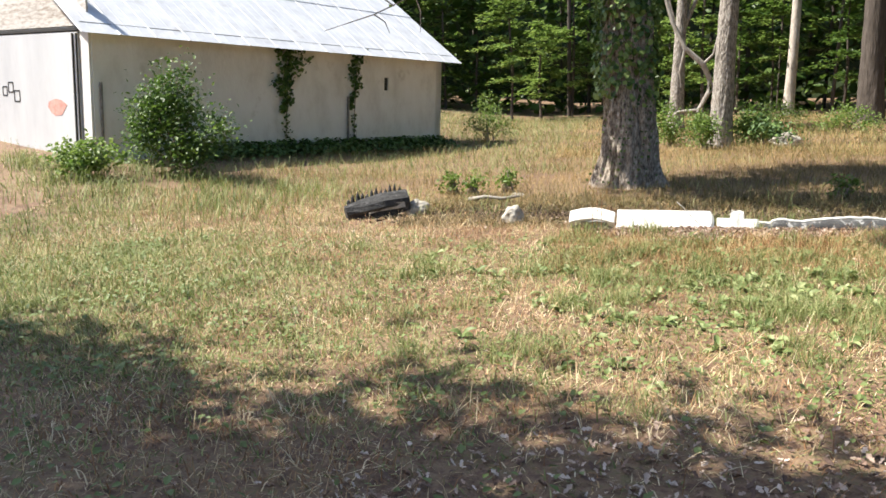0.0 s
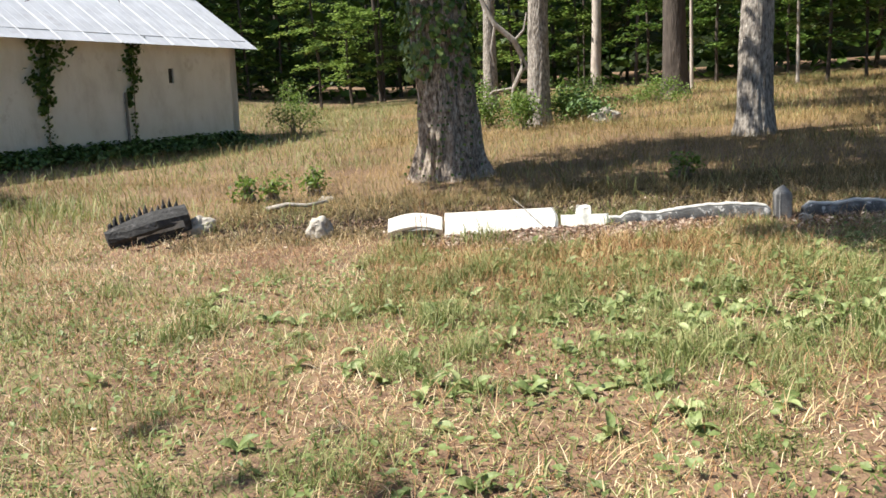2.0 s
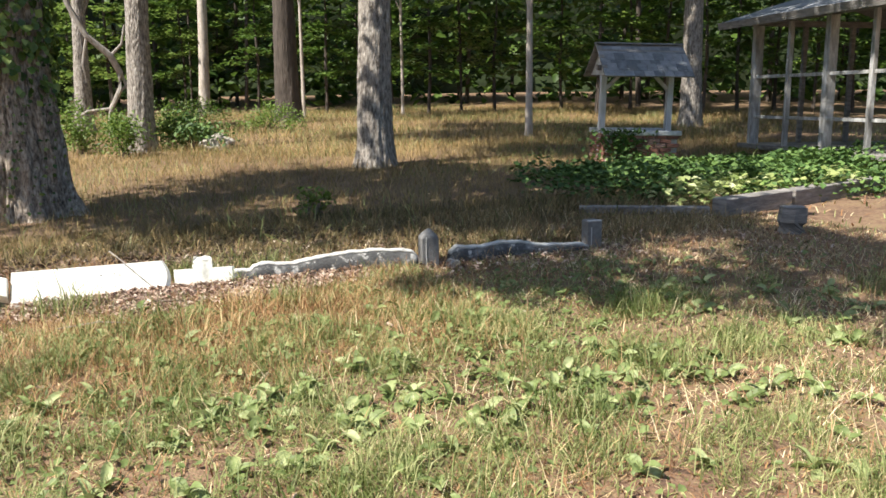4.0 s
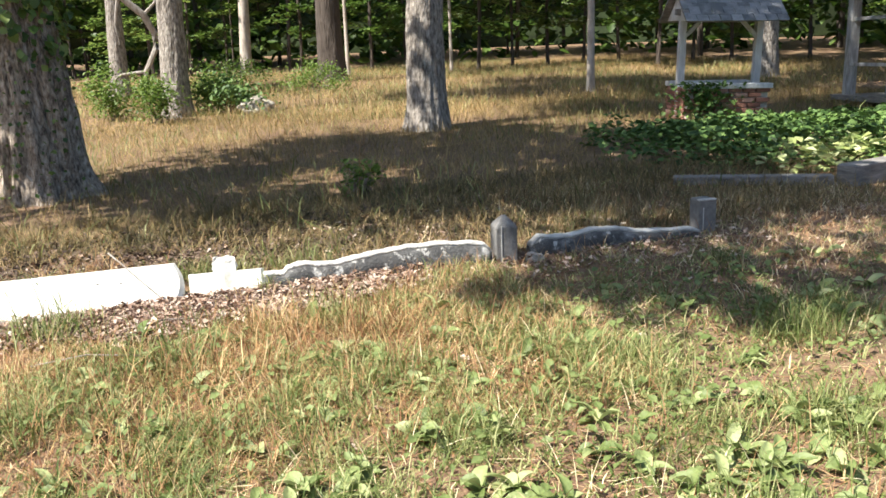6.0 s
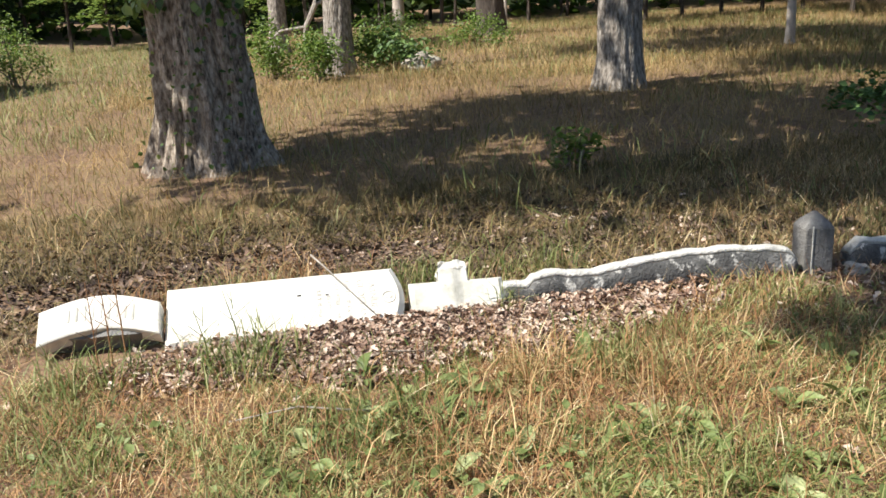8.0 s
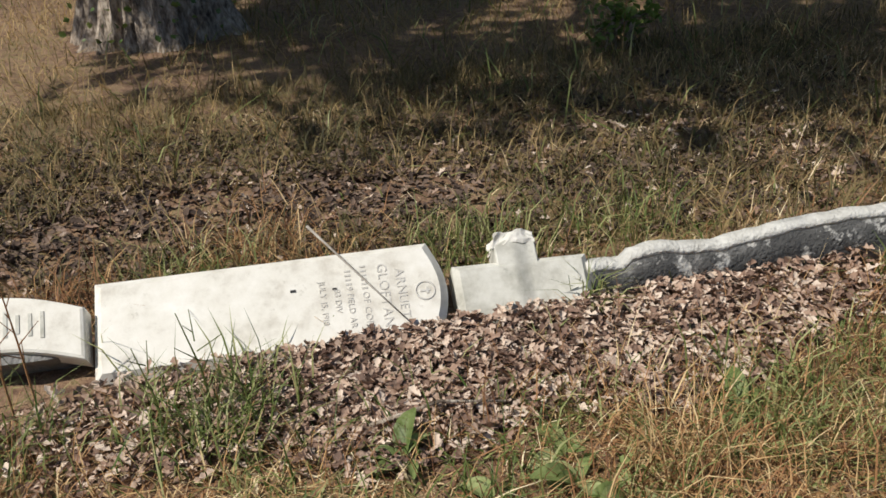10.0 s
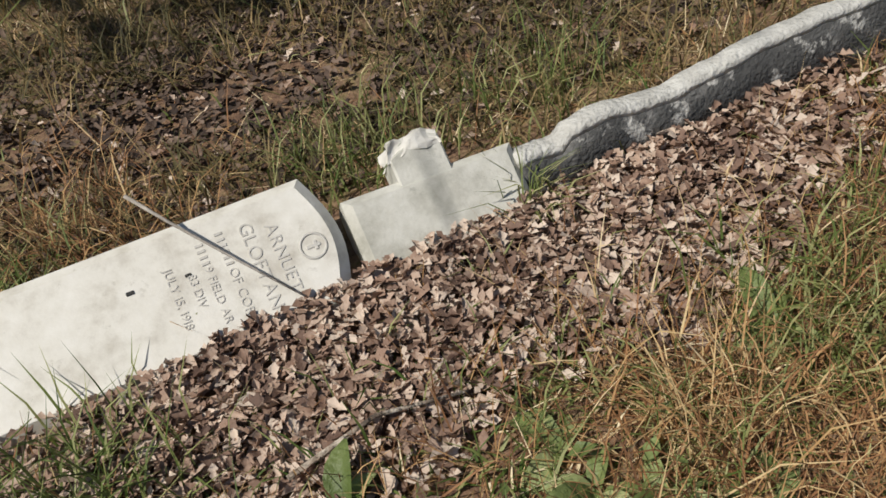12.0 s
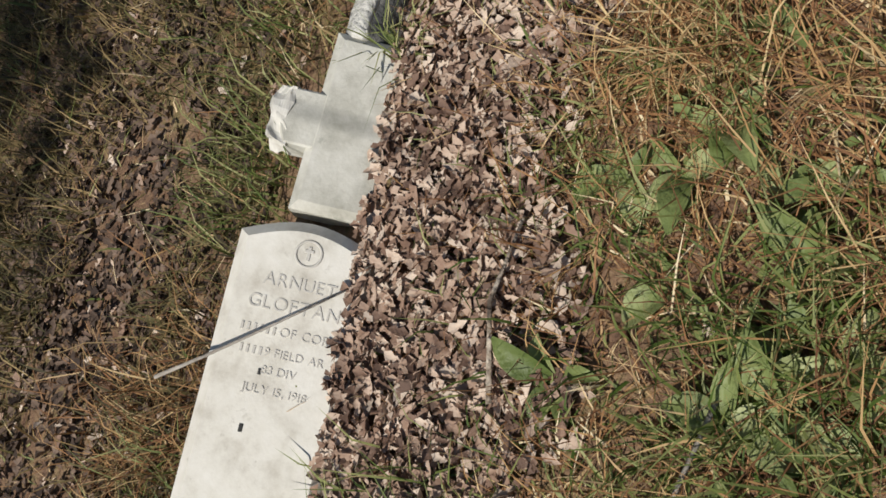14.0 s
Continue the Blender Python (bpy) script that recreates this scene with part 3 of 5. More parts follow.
oak_ivy()
build_tree(3.42, 23.8, 0.30, 9.0, M_BARK_GREY, "grey-barked tree standing in tall golden grass", lean=(0.045, 0), crown_r=4.6, crown_z=12, crown_h=6, shift=(1.5, -0.5), leaves=8000, leaf=0.28, seed=2.2, ridges=0.1)
build_tree(6.85, 18.0, 0.33, 9.0, M_BARK_GREY, "tall straight tree with sunlit furrowed grey bark", lean=(0.028, 0), crown_r=4.8, crown_z=11.5, crown_h=6.0, shift=(-0.2, -1.8), leaves=15000, seed=3.1, ridges=0.12, sides=64, rings=110, flare=0.3)
build_tree(9.35, 33.6, 0.46, 12.0, M_BARK_DARK, "dark-barked thick tree in the shade of the woods", lean=(-0.02, 0), crown_r=4, crown_z=12, leaves=3000, seed=4.4, ridges=0.08)
build_tree(8.25, 44.8, 0.27, 12.0, M_BARK_PALE, "slim pale-trunked tree at the edge of the woods", lean=(0.03, 0), crown_r=3, crown_z=10, leaves=2500, seed=5.0)
build_tree(12.85, 22.9, 0.10, 6.0, M_BARK_PALE, "thin young tree in dry grass", crown_r=1.6, crown_z=6, crown_h=3, leaves=900, leaf=0.16, seed=6.1)
build_tree(19.0, 24.0, 0.32, 11.0, M_BARK_GREY, "grey-barked tree behind the brick well", crown_r=5.5, crown_z=11.5, crown_h=7, shift=(-3.0, -3.0), leaves=11000, leaf=0.3, clumps=50, seed=7.7, ridges=0.1)
build_tree(2.5, 30.5, 0.28, 4.6, M_BARK_GREY, "leaning old trunk behind the yard", lean=(0.04, 0), crown_r=1.5, crown_z=6, crown_h=2.5, leaves=500, seed=8.2)
build_tree(0.6, 33.0, 0.17, 7.0, M_BARK_GREY, "slim grey trunk at the edge of the woods", crown_r=2, crown_z=8, leaves=900, seed=8.9)
for sx, sy, sr in ((10.75, 36.8, 0.08), (14.6, 36.0, 0.07)):
    build_tree(sx, sy, sr, 8.0, M_BARK_PALE, "slim pale sapling at the edge of the woods", crown_r=1.8, crown_z=7.5, leaves=900, leaf=0.2, seed=sx, limbs=3, sides=12, rings=14, clumps=14)
# trees beside and behind the walker, whose shade falls on the yard
build_tree(-8.6, 0.75, 0.40, 9.0, M_BARK, "broad shade tree standing beside the yard", crown_r=3.4, crown_z=9.5, crown_h=4.0, shift=(0.5, 0.25), leaves=11500, leaf=0.26, seed=9.4, limbs=8, clumps=45)
build_tree(-9.0, -9.0, 0.4, 9.0, M_BARK, "broad shade tree standing beside the yard", crown_r=4.6, crown_z=10, leaves=3500, leaf=0.3, seed=10.4)
build_tree(9.0, -10.0, 0.4, 9.0, M_BARK, "broad shade tree standing beside the yard", crown_r=4.6, crown_z=10, leaves=3500, leaf=0.3, seed=11.4)


def drooping_branch():
    """A bare twiggy branch that hangs from the shade tree beside the walker."""
    b = empty("hanging_branch", pose(0, 0, 0), "thin bare hanging branch with a few leaves", "branch")
    tip = [(1.1, 14.4, 5.2), (0.6, 12.4, 5.0), (0.0, 10.2, 4.2), (-0.35, 8.6, 3.1), (-0.62, 8.1, 2.55), (-1.0, 8.0, 2.38), (-1.5, 8.0, 2.25)]
    part("stem", tube(tip, [0.007, 0.006, 0.005, 0.005, 0.006, 0.006, 0.003], 7), M_BARK_DARK, b)
    for p, q in (((-0.62, 8.1, 2.55), (-0.55, 8.0, 2.2)), ((-1.0, 8.0, 2.38), (-0.85, 8.0, 2.2)), ((-0.8, 8.0, 2.45), (-1.15, 8.0, 2.62))):
        part("twig", tube([p, (Vector(p) + Vector(q)) / 2 + Vector((0.03, 0, 0.02)), q], [0.008, 0.006, 0.003], 5), M_BARK_DARK, b)
    pts = rng.normal(0, 0.1, (30, 3)) + np.array([-0.55, 8.1, 2.6])
    part("leaves", leaf_mesh("leaves", pts, 0.07, M_LEAF_LIGHT, flat=0.3), None, b)
    # long forward bough added to the oak, unseen, to shade the stone row's end
    pts, cs = crown_points((-2.7, -6.6, 11.0), 2.1, 3.4, 2300, 38)
    part("crown", leaf_mesh("crown", pts, 0.26, M_LEAF, flat=0.45), None, oak)
    part("limb", tube([(-0.1, 0, 7.0), (-1.2, -2.4, 9.0), (-2.1, -4.6, 10.2), (-2.7, -6.6, 11.0)], [0.09, 0.06, 0.04, 0.02], 9), M_BARK, oak)


drooping_branch()


def dead_limb():
    t = empty("fallen_branch", pose(3.05, 28.5, 0), "bleached crooked dead branch leaning among the trees", "branch")
    part("stem", tube([(-1.0, 0, 4.3), (-0.75, 0, 3.5), (-0.35, 0, 2.7), (0.2, 0, 2.2), (0.42, 0.1, 1.75), (0.36, 0, 1.3), (0.1, 0, 0.8), (0.0, 0, -0.05)], [0.05, 0.06, 0.075, 0.085, 0.08, 0.07, 0.06, 0.05], 9, 1, 0.3), M_DEADWOOD, t)
    for a in (((0.42, 0.1, 1.75), (0.62, 0.1, 1.2), (0.9, 0.1, 0.0)), ((0.1, 0, 0.8), (-0.5, 0.1, 0.75), (-1.0, 0.1, 0.4)), ((-0.35, 0, 2.7), (-0.5, 0.1, 2.0), (-0.45, 0.1, 1.5)), ((0.2, 0, 2.2), (0.5, 0, 2.5), (0.6, 0, 3.0)), ((0.36, 0, 1.3), (0.75, 0.2, 1.5), (1.15, 0.2, 1.45))):
        part("twig", tube(a, [0.045, 0.035, 0.02], 7), M_DEADWOOD, t)


dead_limb()


# ---- woods ----
def understory(kind):
    """A small tree with flat sprays of leaves, light but for kind 3, coloured as if shaded."""
    tree = empty("understory_tree", pose(0, 0, 0), "young woodland tree with layered green sprays of leaves", "tree", "young trees along the woods")
    h = (6.5, 5.0, 7.5, 6.0)[kind]
    part("trunk", tube([(0, 0, -0.1), (0.1, 0, h * 0.35), (0.0, 0.1, h * 0.7), (0.1, 0, h)], [0.09, 0.07, 0.05, 0.02], 8, kind, 0.2), M_BARK_DARK, tree)
    pts = []
    for k in range(30):
        a, z = rng.uniform(0, 6.28), rng.uniform(0.22, 1.0) * h
        ln = rng.uniform(0.8, 2.4) * (1.1 - 0.5 * z / h)
        for j in range(58):
            u = rng.uniform(0.15, 1)
            pts.append((math.cos(a) * ln * u + rng.normal(0, 0.2), math.sin(a) * ln * u + rng.normal(0, 0.2), z + 0.25 * u - 0.4 * u * u + rng.normal(0, 0.05)))
    part("crown", leaf_mesh("crown", pts, 0.21, M_LEAF if kind == 3 else M_LEAF_LIGHT, flat=0.65), None, tree)
    return tree


kinds = [understory(k) for k in range(4)]
spots = []
for k in range(60):
    u = k / 59
    ang = -62 + 128 * u
    d = 39 + 9 * rng.uniform(0, 1) + (3 if k % 2 else 0)
    if ang > 22:
        d = 33 + 8 * rng.uniform(0, 1)
    spots.append((2 + d * math.sin(radians(ang)), 3 + d * math.cos(radians(ang))))
for k, (px, py) in enumerate(spots):
    m = pose(px, py, 0, 0, 0, 137 * k)
    if k < 4:
        kinds[k].matrix_basis = m
    # right side mostly gets the dark-leaved kind: its shade is in the leaf colour
    elif px > 9:
        copy_thing(kinds[3 if k % 5 else 0], m)
    else:
        copy_thing(kinds[k % 4], m)


def far_woods():
    """Dense deep woods all round: leaf masses, dark stems and a closing wall of foliage."""
    n = 62000
    ang = rng.uniform(-180, 180, n)
    ang = np.where(rng.uniform(0, 1, n) < 0.8, rng.uniform(-65, 72, n), ang)
    d = 46 + 22 * rng.uniform(0, 1, n) ** 1.2
    z = 15 * rng.uniform(0, 1, n) ** 0.9
    keep = rng.uniform(0, 1, n) < 0.35 + 0.65 * (smooth_noise(ang * 0.5 + z, z * 1.3, 2.0, 3.0) > 0.45)
    ang, d, z = ang[keep], d[keep], z[keep]
    x, y = 2 + d * np.sin(np.radians(ang)), 3 + d * np.cos(np.radians(ang))
    ob = new("woodland_foliage", leaf_mesh("woodland_foliage", np.stack([x, y, z], 1), 0.75, M_LEAF, flat=0.4))
    tagged(ob, "deep green foliage of the surrounding woods", "woods", kind="stuff")
    # unseen high canopy added to shade the woods, lower and nearer beyond the well
    n = 30000
    ang = rng.uniform(-75, 85, n)
    near = np.where(ang > 20, 27.0, 47.0)
    d = near + (60 - near) * rng.uniform(0, 1, n)
    x, y = 2 + d * np.sin(np.radians(ang)), 3 + d * np.cos(np.radians(ang))
    z = 11.5 + 4.0 * rng.uniform(0, 1, n)
    keep = smooth_noise(x, y, 2.2, 5.1) > 0.36
    ob = new("woodland_canopy", leaf_mesh("woodland_canopy", np.stack([x, y, z], 1)[keep], 0.85, M_LEAF, flat=0.6))
    tagged(ob, "unseen high leaf canopy added to shade the woods", "woods", kind="stuff")
    bm_v, bm_f = [], []
    for k in range(110):
        a = rng.uniform(-66, 74) if k < 75 else rng.uniform(74, 294)
        dd = rng.uniform(42, 62)
        px, py, r = 2 + dd * math.sin(radians(a)), 3 + dd * math.cos(radians(a)), rng.uniform(0.05, 0.15)
        lx = rng.normal(0, 0.03)
        b0 = len(bm_v)
        for i in range(2):
            for s in range(8):
                t = s * math.pi / 4
                bm_v.append((px + lx * i * 14 + r * (1 - 0.4 * i) * math.cos(t), py + r * (1 - 0.4 * i) * math.sin(t), -0.1 + 14 * i))
        bm_f += [(b0 + s, b0 + (s + 1) % 8, b0 + 8 + (s + 1) % 8, b0 + 8 + s) for s in range(8)]
    ob = new("woodland_stems", mesh_from("woodland_stems", bm_v, bm_f, M_BARK_DARK, smooth=True))
    tagged(ob, "dark crowded stems of the surrounding woods", "woods", kind="stuff")
    # closing backdrop behind the trees, with the woods' shade in its colour
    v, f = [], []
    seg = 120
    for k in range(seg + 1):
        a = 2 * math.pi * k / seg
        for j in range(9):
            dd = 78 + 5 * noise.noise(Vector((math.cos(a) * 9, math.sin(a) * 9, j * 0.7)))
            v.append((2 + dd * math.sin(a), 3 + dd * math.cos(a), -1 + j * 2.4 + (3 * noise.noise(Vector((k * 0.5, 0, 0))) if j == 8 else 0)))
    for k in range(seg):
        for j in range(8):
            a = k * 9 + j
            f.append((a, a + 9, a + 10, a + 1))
    ob = new("backdrop", mesh_from("backdrop", v, f, M_WOODS_SHADE))
    tagged(ob, "backdrop wall of distant woods, coloured as deep shade", "woods", kind="structure")


far_woods()


def bush(name, x, y, rx, h, n, leaf, mat, label, category="bush", group=""):
    b = empty(name, pose(x, y, float(ground_z(x, y))), label, category, group)
    a = rng.uniform(0, 6.28, 26)
    rr = rng.uniform(0.1, 0.85, 26)
    cs = np.stack([np.cos(a) * rr * rx, np.sin(a) * rr * rx, rng.uniform(0.2, 0.88, 26) * h * (1.08 - 0.45 * rr)], 1)
    pts = cs[rng.integers(0, 26, n)] + rng.normal(size=(n, 3)) * np.array([rx, rx, h * 0.55]) * 0.19
    pts[:, 2] = np.clip(pts[:, 2], 0.03, None)
    part("foliage", leaf_mesh("foliage", pts, leaf, mat, flat=0.3), None, b)
    for k in range(7):
        c = Vector(cs[k])
        part("stem", tube([(0.05 * k - 0.15, 0, -0.05), c * 0.5 + Vector((0, 0, 0.1)), c], [0.02, 0.015, 0.006], 6), M_BARK, b)
    return b


bush("bush", -6.6, 13.9, 1.05, 1.95, 6200, 0.08, M_LEAF, "rounded leafy green shrub in front of the barn wall")
bush("bush", -7.6, 12.7, 0.7, 0.7, 1500, 0.09, M_LEAF_LIGHT, "low leafy shrub beside the barn")
for bx, by, br, bh in ((3.0, 22.5, 0.7, 1.1), (4.3, 24.2, 0.9, 1.0), (2.2, 24.0, 0.8, 1.2), (5.4, 30.0, 1.6, 1.1), (-3.2, 26.5, 1.0, 1.6), (7.6, 29.0, 1.3, 0.9)):
    bush("bush", bx, by, br * 0.8, bh, 1700, 0.075, M_LEAF_LIGHT, "feathery green bush among the tall grass", group="bushes among the trees")
bush("bush", 4.6, 23.6, 0.9, 0.85, 1300, 0.1, M_IVY, "dark bramble heap beside the trunk")


# ---- well ----
WELL_M = pose(11.25, 16.35, -0.06, 0, 1.5, -18)


def build_well():
    w = empty("wishing_well", WELL_M, "small brick well with white posts and a shingled roof", "well")
    hw, hd, top = 0.66, 0.50, 0.60
    part("wall_core", box((2 * hw - 0.05, 2 * hd - 0.05, top - 0.06), (0, 0, (top - 0.06) / 2), 0), M_MORTAR, w)
    proto = bpy.data.meshes.new("brick")
    b = box((0.20, 0.05, 0.065), (0, 0, 0), 0.006, segs=1)
    b.to_mesh(proto)
    b.free()
    proto.materials.append(M_BRICK)
    for row in range(7):
        z = 0.06 + row * 0.078
        for k in range(7):
            x = -hw + 0.10 + k * 0.2185 + (0.1 if row % 2 else 0.0)
            if x > hw - 0.06:
                continue
            o = part("brick", proto, None, w)
            o.matrix_basis = pose(x, -hd + 0.003 + rng.uniform(-0.004, 0.004), z)
            o = part("brick", proto, None, w)
            o.matrix_basis = pose(x, hd - 0.003, z)
        for k in range(5):
            y = -hd + 0.14 + k * 0.2185 + (0.1 if row % 2 else 0.0)
            if y > hd - 0.1:
                continue
            for sx in (-1, 1):
                o = part("brick", proto, None, w)
                o.matrix_basis = pose(sx * (hw - 0.003), y, z, 0, 0, 90)
    for cx, cy, sx, sy in ((0, -hd + 0.06, 2 * hw + 0.06, 0.2), (0, hd - 0.06, 2 * hw + 0.06, 0.2)):
        part("coping", box((sx, sy, 0.08), (cx, cy, top - 0.01), 0.012), M_WOODWHITE, w, "pale worn coping board")
    for sx in (-1, 1):
        part("post", box((0.11, 0.11, 1.75), (sx * 0.62, 0, 0.85), 0.008), M_WOODWHITE, w, "white painted post")
        part("knee_brace", box((0.5, 0.06, 0.06), (0, 0, 0), 0.006, m=pose(sx * 0.44, 0, 1.48, 0, sx * 45, 0)), M_WOODWHITE, w)
    part("beam", box((1.5, 0.1, 0.1), (0, 0, 1.72), 0.006), M_TIMBER, w)
    rx, run, ez, rz = 0.80, 0.66, 1.57, 2.13
    pitch = math.atan2(rz - ez, run)
    sl = math.hypot(run, rz - ez)
    for side in (0, 1):
        base = Matrix.Rotation(math.pi * side, 4, 'Z') @ Matrix.Translation((0, -run, ez)) @ Matrix.Rotation(pitch, 4, 'X')
        part("roof_deck", box((2 * rx, sl, 0.025), (0, sl / 2, 0), 0.003, m=base), M_TIMBER, w)
        for row in range(6):
            for k in range(9):
                sw = 2 * rx / 9
                off = (row % 2) * sw / 2
                x = -rx + sw / 2 + k * sw + off
                wd = sw - 0.008
                if x + sw / 2 > rx + 0.02:
                    x, wd = rx - sw / 4, sw / 2 - 0.008
                part("shingle", box((wd, sl / 6 + 0.05, 0.012), (x, sl / 6 * (row + 0.5), 0.026 + 0.004 * (row % 2)), 0, m=base @ Matrix.Rotation(-0.03, 4, 'X')), M_SHINGLE, w)
    pts = np.stack([rng.normal(-0.42, 0.25, 480), -0.54 - rng.uniform(0, 0.06, 480), rng.uniform(0.02, 0.66, 480)], 1)
    part("climbing_vine", leaf_mesh("climbing_vine", pts, 0.08, M_IVY, flat=0.2, aspect=0.8), None, w, "green vine over the brick wall")
    for sx in (-1, 1):
        bm = bmesh.new()
        tri = [bm.verts.new((sx * (rx - 0.12), y, z)) for y, z in ((-run + 0.06, ez + 0.02), (run - 0.06, ez + 0.02), (0, rz - 0.04))]
        f = bm.faces.new(tri)
        ex = bmesh.ops.extrude_face_region(bm, geom=[f])
        bmesh.ops.translate(bm, vec=(-sx * 0.03, 0, 0), verts=[g for g in ex["geom"] if isinstance(g, bmesh.types.BMVert)])
        part("gable_board", bm, M_WOODWHITE, w)
    part("ridge_cap", box((2 * rx, 0.16, 0.03), (0, 0, rz + 0.015), 0.008), M_SHINGLE, w)


build_well()


def build_porch():
    """Local axes: x along the posts of the near side, y into the building, z up."""
    bay, n, depth = 1.17, 5, 3.2
    p = empty("screened_porch", pose(14.5, 16.8, 0.08, -1.0, -1.5, -103.3), "open garden house with peeling white posts and dark low roof", "garden house")
    for k in range(n):
        main = k % 2 == 0
        w = 0.12 if main else 0.085
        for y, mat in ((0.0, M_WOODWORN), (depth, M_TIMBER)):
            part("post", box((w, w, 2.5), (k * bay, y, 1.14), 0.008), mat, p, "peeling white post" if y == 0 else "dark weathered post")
        if main:
            part("corner_board", box((0.025, 0.17, 2.42), (k * bay + 0.074, 0.025, 1.19), 0.004), M_WOODWORN, p)
    for k in range(n - 1):
        for z in (0.6, 1.38):
            part("rail", box((bay - 0.13, 0.05, 0.06), ((k + 0.5) * bay, 0, z), 0.005), M_WOODWORN, p, "white screen rail")
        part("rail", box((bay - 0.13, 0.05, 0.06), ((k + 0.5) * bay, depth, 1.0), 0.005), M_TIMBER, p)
    for k in (1, 2):
        part("side_post", box((0.085, 0.085, 2.45), (0, depth * k / 3, 1.15), 0.006), M_TIMBER, p)
    part("floor_deck", box((n * bay - 0.6, depth + 0.3, 0.10), ((n - 1) * bay / 2, depth / 2, 0.02), 0.01), M_TIMBER, p)
    part("header_beam", box((n * bay - 1.0, 0.1, 0.16), ((n - 1) * bay / 2, 0.0, 2.45), 0.006), M_TIMBER, p)
    part("header_beam", box((n * bay - 1.0, 0.1, 0.16), ((n - 1) * bay / 2, depth, 2.45), 0.006), M_TIMBER, p)
    # low double-pitched roof with wide eaves
    x0, x1, over, rise = -0.6, (n - 1) * bay + 0.8, 0.5, 0.65
    run = depth / 2 + over
    pitch, sl = math.atan2(rise, run), math.hypot(run, rise)
    for side in (0, 1):
        m = Matrix.Translation((0, -over if side == 0 else depth + over, 2.40)) @ Matrix.Diagonal((1, 1 if side == 0 else -1, 1, 1)) @ Matrix.Rotation(pitch, 4, 'X')
        part("roof_deck", box((x1 - x0, sl, 0.03), ((x0 + x1) / 2, sl / 2, 0.03), 0.003, m=m), M_TIMBER, p, "dark plank soffit")
        for r in range(7):
            part("roofing_strip", box((x1 - x0 + 0.04, sl / 7 + 0.03, 0.012), ((x0 + x1) / 2, sl / 7 * (r + 0.5), 0.056 + 0.004 * (r % 2)), 0.002, m=m), M_SHINGLE, p)
        part("fascia_board", box((x1 - x0, 0.025, 0.14), ((x0 + x1) / 2, -0.016, 0.0), 0.004, m=m), M_TIMBER, p, "grey weathered fascia")
    part("ridge_cap", box((x1 - x0, 0.2, 0.03), ((x0 + x1) / 2, depth / 2, 2.40 + rise + 0.085), 0.008), M_SHINGLE, p)
    for x in (x0 + 0.3, x1 - 0.1):
        part("tie_beam", box((0.08, depth + 0.6, 0.12), (x, depth / 2, 2.46), 0.006), M_TIMBER, p)


build_porch()


# ---- garden bed edged with timbers ----
def timber(p, q, size=0.16):
    p, q = Vector(p), Vector(q)
    d = q - p
    o = part("garden_timber", box((d.length, size, size), (0, 0, size / 2 - 0.02), 0.012), M_TIMBER)
    o.matrix_basis = Matrix.Translation((p + q) / 2) @ Matrix.Rotation(math.atan2(d.y, d.x), 4, 'Z')
    tagged(o, "weathered grey landscape timber edging a garden bed", "timber", "timbers of the garden bed")


timber((7.05, 11.7, 0), (8.3, 10.95, -0.03), 0.12)
timber((8.35, 10.85, 0), (9.55, 11.05, 0), 0.2)
timber((9.6, 11.06, 0), (11.6, 11.45, 0), 0.2)
bed = lambda x, y: (((x - 11.2) / 3.9) ** 2 + ((y - 13.4) / 2.5) ** 2 < 1) * np.clip(1.6 * smooth_noise(x, y, 0.9, 4.0) * (1.25 - ((x - 11.2) / 3.9) ** 2 - ((y - 13.4) / 2.5) ** 2) + 0.05, 0, 1)
pts = scatter(7.2, 15.2, 10.9, 16.0, 30000, bed)
pts[:, 2] += rng.uniform(0.02, 0.40, len(pts)) * np.clip((15.6 - pts[:, 1]) / 1.6, 0.25, 1) * (0.2 + 1.1 * smooth_noise(pts[:, 0], pts[:, 1], 0.9, 6.0))
tagged(new("bed_groundcover", leaf_mesh("bed_groundcover", pts, 0.085, M_IVY, flat=0.5, aspect=0.8)), "thick green vines and groundcover filling the garden bed", "groundcover", kind="stuff")
pts = scatter(7.9, 11.5, 11.15, 12.0, 700, lambda x, y: (smooth_noise(x, y, 0.6, 9.0) > 0.45) * 1.0)
pts[:, 2] += rng.uniform(0.08, 0.32, len(pts))
tagged(new("pale_groundcover", leaf_mesh("pale_groundcover", pts, 0.10, M_YELLOW, flat=0.6, aspect=0.8)), "pale yellow-green leafy plants along the bed's front edge", "groundcover", kind="stuff")


# ---- grave stones ----
TILT_STONE = 38


def stone_frame(x, y, z, turn=-4.0, tilt=TILT_STONE):
    """x along the row, y up the face, z out of the face."""
    return Matrix.Translation((x, y, z)) @ Matrix.Rotation(radians(turn), 4, 'Z') @ Matrix.Rotation(radians(tilt), 4, 'X')


def letters(body, size, m, parent, depth=0.002):
    """A line of letters, each one a part of its own, centred on m."""
    made, u = [], 0.0
    for ch in body:
        if ch == " ":
            u += size * 0.32
            continue
        cu = bpy.data.curves.new("letter", 'FONT')
        cu.body, cu.size, cu.align_y, cu.extrude = ch, size, 'CENTER', depth
        ob = bpy.data.objects.new("letter", cu)
        me = bpy.data.meshes.new_from_object(ob)
        bpy.data.objects.remove(ob)
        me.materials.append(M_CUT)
        xs = [v.co.x for v in me.vertices]
        made.append((me, u - min(xs)))
        u += max(xs) - min(xs) + size * 0.14
    for me, x in made:
        part("letter", me, None, parent).matrix_basis = m @ Matrix.Translation((x - u / 2, 0, 0))


